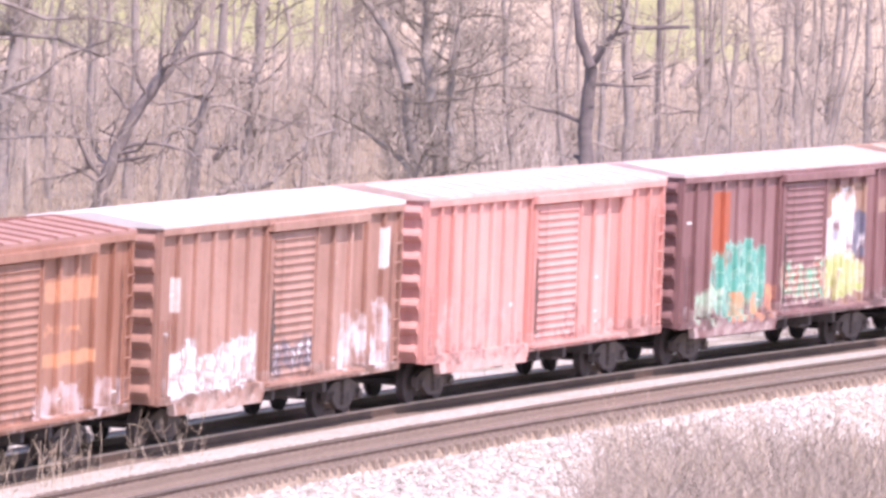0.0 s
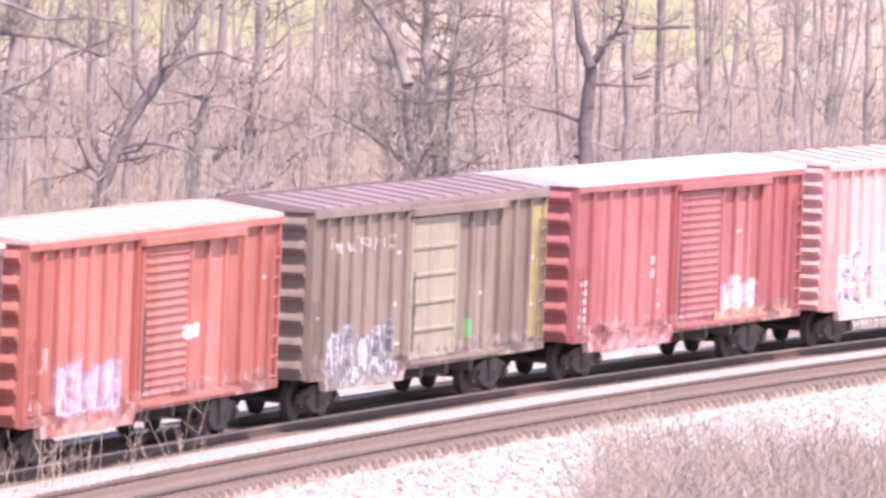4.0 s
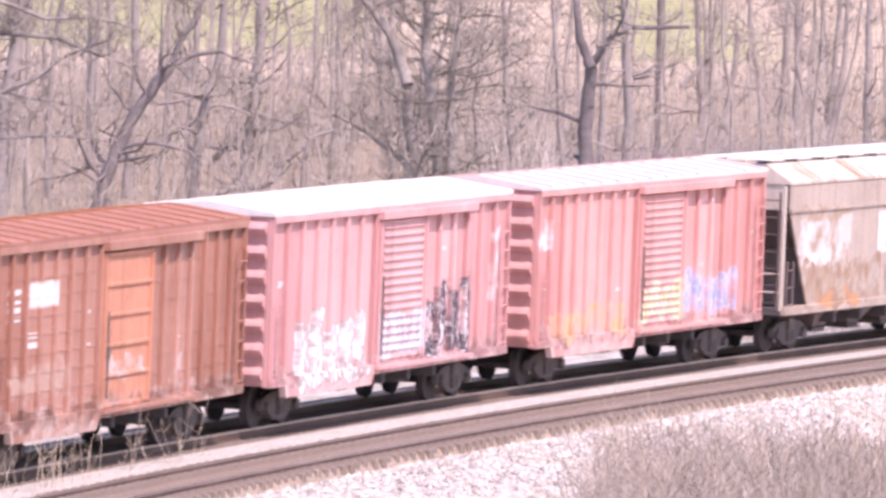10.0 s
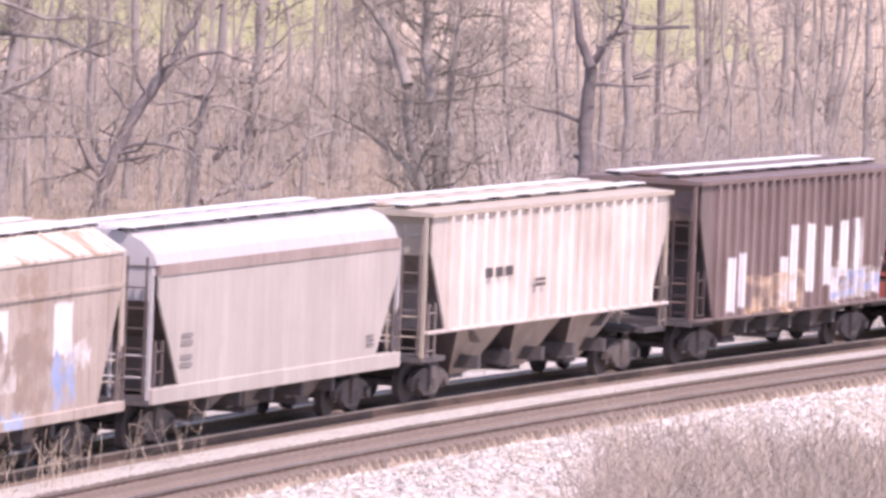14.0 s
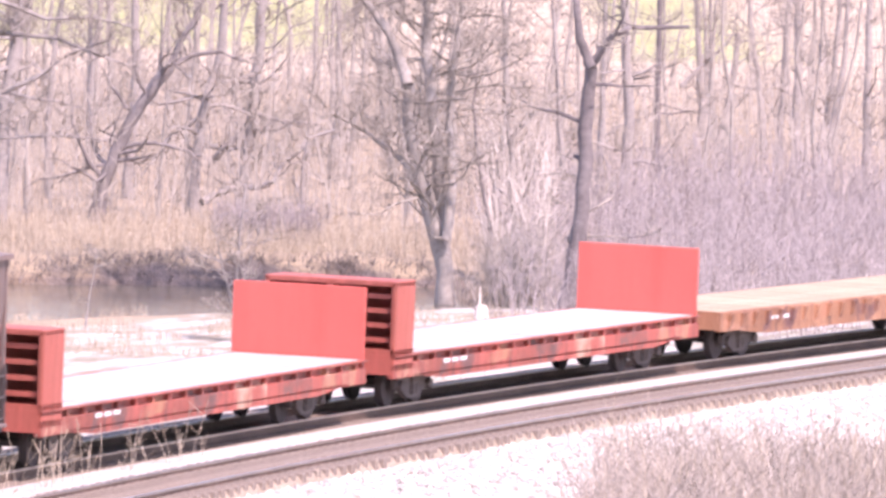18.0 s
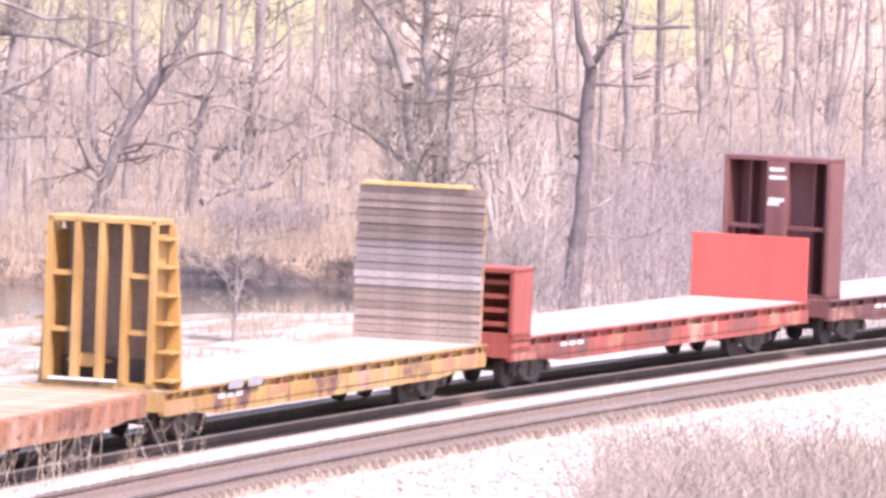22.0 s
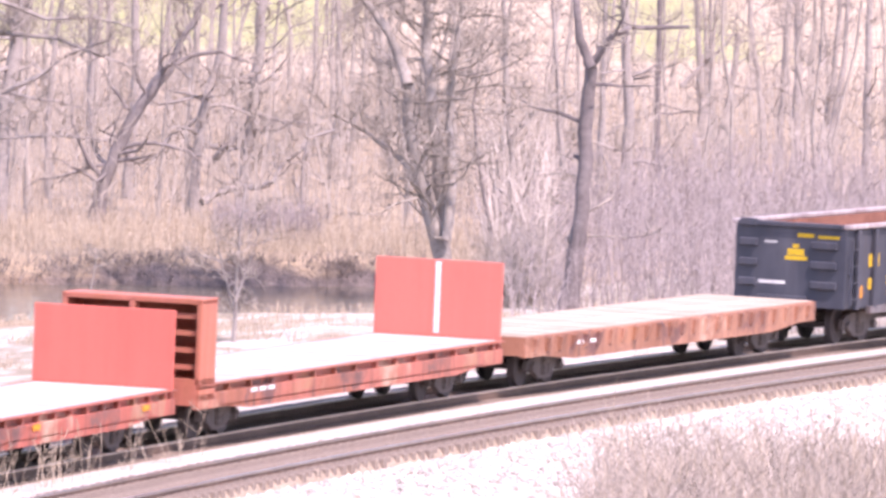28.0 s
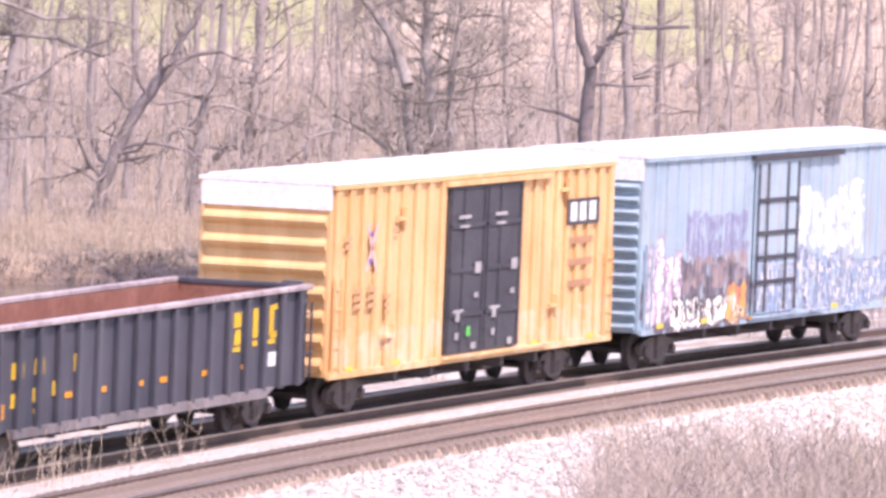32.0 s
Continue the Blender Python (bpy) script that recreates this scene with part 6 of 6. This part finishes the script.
tree("crooked bare grey tree", 327, [(0.229, [(-8.32, -1.21), (-8.51, -0.02), (-8.39, 1.51), (-8.14, 2.86), (-7.79, 4.02), (-7.62, 6.31), (-7.60, 7.84)])], 2.4)
tree("bare tree with dark low crooked limbs", 332, [(0.233, [(-7.00, -1.26), (-6.91, 0.39), (-6.69, 1.95), (-6.55, 3.90), (-6.41, 6.23), (-6.40, 7.79)]),
     (0.135, [(-7.94, 0.70), (-7.52, 1.15), (-7.05, 1.69), (-6.55, 2.48)]),
     (0.097, [(-6.49, 2.29), (-5.80, 2.11), (-5.22, 2.03), (-4.45, 2.01), (-3.82, 1.72)]),
     (0.056, [(-7.64, 1.27), (-7.08, 1.17), (-6.23, 1.15), (-5.80, 1.20)], True)], 2.4)
tree("small bare tree with a long drooping limb", 325, [(0.095, [(-4.67, -0.79), (-4.79, 0.16), (-4.75, 0.92), (-4.64, 1.69)]),
     (0.133, [(-8.14, -0.46), (-7.73, -0.20), (-7.16, 0.00), (-6.21, 0.08), (-5.74, 0.29), (-5.47, 0.86), (-4.82, 1.40), (-4.64, 1.78), (-3.79, 2.05)])], 2.4)
tree("thick bare grey tree", 312, [(0.31, [(-14.49, -1.57), (-14.33, 1.00), (-14.20, 3.19), (-13.96, 5.02), (-13.77, 6.49), (-13.63, 7.95)])], 2.6)
tree("slim bare grey tree", 345, [(0.161, [(-14.07, -2.04), (-14.21, 0.08), (-14.21, 1.70), (-14.07, 3.72), (-13.82, 5.74)])], 2)
tree("straight bare grey tree", 345, [(0.222, [(-11.31, -2.02), (-11.34, -0.65), (-11.10, 1.78), (-11.19, 3.80), (-11.20, 5.81), (-11.15, 7.02)])], 2)
tree("straight slim bare tree", 370, [(0.173, [(-13.54, -3.04), (-13.65, -0.23), (-13.64, 3.02), (-13.74, 5.18)])], 2)
tree("large many-stemmed bare tree with a dense pale crown", 292, [(0.30, [(0.19, -2.35), (0.09, -0.90), (-0.26, 0.46), (-0.72, 1.82), (-1.05, 3.18), (-1.19, 4.71)]),
     (0.188, [(-1.19, 4.71), (-1.50, 5.56), (-1.78, 6.23), (-2.31, 6.90), (-2.84, 7.57)]),
     (0.239, [(0.09, -0.90), (-0.10, 0.81), (-0.23, 2.52), (-0.44, 4.22), (-0.66, 5.92), (-0.61, 7.29), (-0.56, 8.66)]),
     (0.172, [(0.09, 0.04), (0.22, 1.76), (0.09, 3.48), (0.13, 5.20), (0.34, 6.75), (0.56, 8.31)]),
     (0.119, [(-0.72, 1.90), (-1.50, 2.56), (-2.36, 3.22), (-3.05, 3.62)])], 4.6, bark=M_BARK_PALE, reach=1.5, low=0.3)
tree("bare tree with long limbs reaching sideways", 300, [(0.30, [(-15.6, -1.3), (-15.3, 1.5), (-14.9, 4.2), (-14.6, 7.2)]),
     (0.10, [(-15.1, 3.4), (-13.75, 3.9), (-12.7, 4.4), (-11.8, 5.1), (-10.4, 5.7)]),
     (0.09, [(-14.9, 5.9), (-13.7, 5.7), (-12.2, 5.6), (-10.9, 5.15), (-9.9, 4.8)]),
     (0.08, [(-14.7, 6.9), (-13.7, 6.65), (-12.5, 6.2), (-11.1, 6.3), (-9.7, 6.0)]),
     (0.06, [(-15.3, 2.3), (-13.75, 2.45), (-12.3, 2.6), (-10.8, 2.5)])], 2.6, reach=0.8, low=0.2)
tree("slim bare tree with many twigs", 300, [(0.123, [(2.42, -1.94), (2.23, 0.16), (2.05, 2.27), (1.82, 4.37), (1.73, 6.12), (1.63, 7.87)])], 4.0)
tree("dark broken snag of a tree", 296, [(0.104, [(1.46, -0.54), (1.44, 0.32), (1.28, 0.93)])], 1.0, dark=True)
tree("slim bare grey tree", 330, [(0.135, [(3.96, -1.56), (4.11, 0.19), (3.86, 2.31), (3.70, 4.62)])], 3)
tree("slim bare grey tree", 340, [(0.159, [(5.57, -1.59), (5.45, 0.40), (5.49, 3.39), (5.45, 6.37)])], 2)
tree("bare grey tree with a thick trunk", 335, [(0.235, [(6.14, -1.73), (6.23, 0.03), (6.31, 2.19), (6.16, 4.54), (6.05, 6.50), (5.92, 7.67)])], 2.4)
tree("slim dark bare tree", 350, [(0.143, [(7.78, -1.99), (7.66, 0.06), (7.63, 3.13), (7.61, 6.20), (7.62, 7.43)])], 2.2, dark=True)
tree("slender bare tree at the edge of the meadow", 420, [(0.196, [(11.20, -1.67), (11.01, 0.79), (10.84, 3.24), (10.68, 5.69)])], 1.6)
tree("slender bare tree at the edge of the meadow", 420, [(0.147, [(11.69, -1.65), (11.44, 1.04), (11.34, 4.72)])], 1.6)
tree("slender bare tree at the edge of the meadow", 400, [(0.164, [(13.18, -1.33), (13.04, 0.54), (12.75, 2.41), (12.46, 4.27), (12.34, 6.14)])], 1.6)
tree("slender bare tree at the edge of the meadow", 390, [(0.182, [(13.43, -1.85), (13.50, 0.44), (13.60, 3.18), (13.67, 5.46), (13.73, 6.83)])], 1.6)
tree("slender bare tree at the edge of the meadow", 380, [(0.222, [(13.85, -1.87), (13.74, 0.35), (13.75, 3.02), (13.68, 5.69), (13.69, 7.02)])], 1.6)
tree("slender bare tree at the edge of the meadow", 390, [(0.16, [(14.87, -1.35), (15.28, 0.49), (15.57, 2.09), (15.67, 4.15), (15.79, 6.43)])], 1.6)
tree("slender bare tree at the edge of the meadow", 385, [(0.158, [(15.02, -1.15), (15.51, 1.34), (15.79, 3.38), (15.84, 5.63)])], 1.6)
tree("slender bare tree at the edge of the meadow", 360, [(0.189, [(15.79, -2.23), (15.65, 0.29), (15.64, 3.03), (15.65, 6.19), (15.72, 7.45)])], 1.6)
tree("slender bare tree with a leaning limb", 410, [(0.168, [(11.53, -1.28), (11.96, 0.65), (12.19, 2.57), (12.26, 3.54)]),
     (0.118, [(9.91, 1.23), (10.83, 2.21), (11.75, 3.06), (12.11, 3.61)])], 1.6)

# slender trees filling the wood
wood = random.Random(5)
for k in range(62):
    d = wood.uniform(318, 500)
    l = wood.uniform(-1.0, 1.0) * (d * 0.046 + 4)
    if 285 < d < 306 and l < 2:
        continue
    wild_tree(wood, d, l, wood.uniform(6, 13), wood.uniform(0.04, 0.13), wood.uniform(1.2, 2.2))
for k in range(18):
    d = wood.uniform(330, 470)
    wild_tree(wood, d, wood.uniform(-d * 0.046 - 1, -2.0), wood.uniform(8, 13), wood.uniform(0.05, 0.16), 2.2)
for k in range(26):
    d = wood.uniform(262, 560)
    l = wood.choice((-1, 1)) * (d * 0.046 + wood.uniform(6, 60))
    if sw(*spot(d, l).xy)[1] > 14:
        wild_tree(wood, d, l, wood.uniform(8, 14), wood.uniform(0.08, 0.2), 1.2)


def stems(name, label, category, count, place, tall, r, mat, twigs=4, seed=1, spread=0.35, kind="stuff", droop=0.0):
    """Brush: many thin stems with side twigs, as one mass."""
    rng = random.Random(seed)
    v, f = [], []
    made = 0
    while made < count:
        p = place(rng)
        if p is None:
            continue
        made += 1
        p.z = height(p.x, p.y) - 0.05
        h = rng.uniform(*tall)
        a = rng.uniform(0, 6.283)
        way = Vector((math.cos(a) * spread * rng.random(), math.sin(a) * spread * rng.random(), 1))
        sp, sr = grow(rng, p, way, h, r * rng.uniform(0.6, 1.3), 0.09, 0.02 - droop, 4)
        tube(v, f, sp, sr, 3)
        for _ in range(twigs):
            k = rng.randint(1, 3)
            a = rng.uniform(0, 6.283)
            tp, tr = grow(rng, sp[k], Vector((math.cos(a), math.sin(a), rng.uniform(0.3, 1.4))), h * rng.uniform(0.12, 0.38), sr[k] * 0.7, 0.2, 0.03, 2)
            tube(v, f, tp, tr, 3)
    ob = new(name, from_lists(name, v, f, mat, False))
    tagged(ob, label, category, kind=kind)
    return ob


def field(d0, d1, l0, l1, edge=0.0, test=None):
    def place(rng):
        d = rng.uniform(d0, d1)
        l = rng.uniform(l0, l1)
        p = spot(d, l)
        if test and not test(d, l, rng):
            return None
        return p
    return place


def dry_land(d, l, rng):
    return river(d, l) < 0.15 and sw(*spot(d, l).xy)[1] > 9


stems("brush_thicket", "grey leafless thicket behind the line", "brush", 3600, field(268, 345, 1.0, 22, test=lambda d, l, g: dry_land(d, l, g) and l < d * 0.05 + 2 and g.random() < 0.35 + 0.65 * smooth(1, 9, l)), (1.0, 3.6), 0.016, M_THICKET, 6, 11)
stems("brush_thicket", "leafless undergrowth across the river", "brush", 3000, field(304, 420, -22, 12, test=dry_land), (0.6, 2.6), 0.015, M_TWIG, 5, 12)
stems("brush_thicket", "far leafless undergrowth before the meadow", "brush", 2800, field(390, 500, -28, 28), (0.5, 1.6), 0.016, M_TWIG, 4, 13)
stems("brush_thicket", "leafless brush round the foot of the large tree", "brush", 520, field(280, 291, -3.2, 3.2, test=dry_land), (0.8, 2.6), 0.012, M_TWIG, 6, 18, spread=0.5)
M_SPROUT = surface("pale_sprout_bark", (0.42, 0.37, 0.335), (0.55, 0.49, 0.445), island=0.5)
stems("sapling_thicket", "pale slender saplings beside the large tree", "saplings", 36, field(283, 291, -0.6, 3.3, test=dry_land), (3.0, 6.5), 0.035, M_SPROUT, 9, 19, spread=0.3)
stems("sapling_thicket", "slender grey saplings through the wood", "saplings", 420, field(306, 430, -21, 21, test=lambda d, l, g: dry_land(d, l, g) and abs(l) < d * 0.05 + 2), (3.0, 9.0), 0.034, M_BARK_FAR, 10, 26, spread=0.3)
stems("brush_clump", "dark tangled bush on the river bank", "bush", 520, field(308, 316, -7.4, -4.0), (0.5, 1.4), 0.014, M_THICKET, 6, 14)
stems("bank_brush", "dark brush hanging over the river bank", "brush", 1000, field(295.0, 304, -15.5, -0.5, test=lambda d, l, g: -0.95 < d - 297.5 - 0.35 * (l + 12.6) < 0.25 and g.random() < 0.6 + 0.9 * noise.noise((l * 0.5, 5, 0))), (0.12, 0.55), 0.015, M_LAUREL, 5, 17, spread=1.4)
stems("dry_grass", "straw-coloured grass on the river bank", "grass", 7000, field(297, 322, -17, 2, test=lambda d, l, g: d - 297.5 - 0.35 * (l + 12.6) > 0.3), (0.3, 0.95), 0.011, M_STRAW, 1, 15)
stems("dry_grass", "dry grass under the trees", "grass", 6000, field(300, 470, -24, 24, test=dry_land), (0.2, 0.7), 0.014, M_STRAW, 1, 16)


def foreground(d, l, rng):
    crest = 2.35 + 1.1 * noise.noise((l * 0.9, d * 0.2, 0))
    return rng.random() < smooth(crest, crest + 2.2, l - (d - 190) * 0.045)


stems("brush_thicket", "pale dry brush and weeds on the near slope", "brush", 4600, field(172, 201, 1.6, 13, test=foreground), (1.1, 2.75), 0.0135, M_BRUSH, 8, 21, spread=0.45)
stems("tall_weeds", "tall dry stalks with feathery heads", "weeds", 900, field(176, 203, 2.2, 12, test=foreground), (1.2, 2.9), 0.007, M_STRAW, 6, 22)
stems("tall_weeds", "sparse dry weeds in the ballast", "weeds", 260, field(180, 214, -3, 9, test=lambda d, l, g: sw(*spot(d, l).xy)[1] < -6.0), (0.15, 0.5), 0.007, M_STRAW, 3, 23)


def between_tracks(rng):
    s = rng.choice((rng.uniform(-57, -50), rng.uniform(-54, -40)))
    return arc(s, rng.uniform(-2.4, -1.75))


stems("tall_weeds", "tall dry weed stalks between the two tracks", "weeds", 48, between_tracks, (0.6, 1.6), 0.008, M_STRAW, 3, 24, spread=0.4)
stems("low_weeds", "pale weeds in the gravel flat", "weeds", 4500, field(245, 296, -14, 6, test=lambda d, l, g: dry_land(d, l, g) and noise.noise((d * 0.3, l * 0.3, 0)) > 0.1), (0.1, 0.4), 0.012, M_STRAW, 2, 25)

# saplings on the gravel and a pale stump
tree("thin young tree on the gravel flat", 261, [(0.05, [(-5.6, -1.3), (-5.55, 0.2), (-5.5, 1.6), (-5.35, 2.9)]), (0.035, [(-5.58, -0.6), (-5.95, 0.6), (-6.2, 1.7)]), (0.03, [(-5.57, -0.3), (-5.2, 0.8), (-4.9, 1.9)])], 3.0, taller=0.5, reach=0.6)
tree("thin young tree on the gravel flat", 263, [(0.03, [(-9.7, -1.3), (-9.6, -0.4), (-9.45, 0.5)])], 3.0, taller=0.4, reach=0.4)


def stump():
    p = spot(273.5, 1.12)
    p.z = height(p.x, p.y)
    root = tagged(new("tree_stump"), "pale broken stump with one upright splinter", "stump")
    root.location = p
    pale = surface("bare_white_wood", (0.66, 0.58, 0.52), (0.74, 0.66, 0.60))
    bm = bmesh.new()
    rod(bm, (0, 0, -0.1), (0.02, 0.0, 0.42), 0.26, 0.16, n=9)
    part("trunk", bm, pale, root)
    bm = bmesh.new()
    rod(bm, (-0.1, 0, 0.3), (-0.05, 0.02, 0.95), 0.05, 0.015)
    part("splinter", bm, pale, root)


stump()


def stones(count, place, seed):
    """Loose pieces of broken stone lying on the ballast."""
    rng = random.Random(seed)
    v, f = [], []
    for _ in range(count):
        p = place(rng)
        p.z = height(p.x, p.y)
        r = rng.uniform(0.03, 0.085)
        a = rng.uniform(0, 6.283)
        k = len(v)
        for i in range(5):
            t = a + i * 1.2566
            q = r * rng.uniform(0.7, 1.2)
            v.append(p + Vector((math.cos(t) * q, math.sin(t) * q, r * rng.uniform(-0.1, 0.3))))
        v.append(p + Vector((rng.uniform(-0.3, 0.3) * r, rng.uniform(-0.3, 0.3) * r, r * rng.uniform(0.7, 1.1))))
        f += [(k + i, k + (i + 1) % 5, k + 5) for i in range(5)]
    ob = new("ballast_stones", from_lists("ballast_stones", v, f, M_STONE, False))
    tagged(ob, "loose pale broken limestone on the ballast shoulders", "stones", kind="stuff")


M_STONE = surface("broken_limestone", (0.42, 0.39, 0.36), (0.62, 0.585, 0.545), coarse=3.0, fine=12, island=0.9)
stones(26000, lambda g: arc(g.uniform(-66, 12), g.choice((g.uniform(-11.5, -5.6), g.uniform(-11.5, -5.6), g.uniform(-2.9, -1.5)))), 31)


# ---- movement ----
def car_pose(s, half):
    """On the curve: carried by two trucks, canted with the track."""
    a, b = arc(s - half), arc(s + half)
    mid = (a + b) / 2
    d = b - a
    return Matrix.Translation(mid) @ Matrix.Rotation(math.atan2(d.y, d.x), 4, "Z") @ Matrix.Rotation(CANT, 4, "X")


def motions():
    """The train rolls by; its wheels turn with it."""
    times = [i for i in range(33)]
    for root, s, h in CARS:
        walk(root, [(t, car_pose(s - travelled(t), h - 2.2)) for t in times])
    first = {}
    for wheel, x in WHEELSETS:
        if x not in first:
            rows = []
            for i in range(0, 961):
                t = i / 30
                rows.append((t, Matrix.Translation((x, 0, WHEEL_R)) @ Matrix.Rotation(-(travelled(t) - travelled(0)) / WHEEL_R, 4, "Y")))
            walk(wheel, rows)
            first[x] = wheel.animation_data
        else:
            wheel.rotation_mode = "QUATERNION"
            keys = wheel.animation_data_create()
            keys.action = first[x].action
            keys.action_slot = first[x].action_slot


motions()
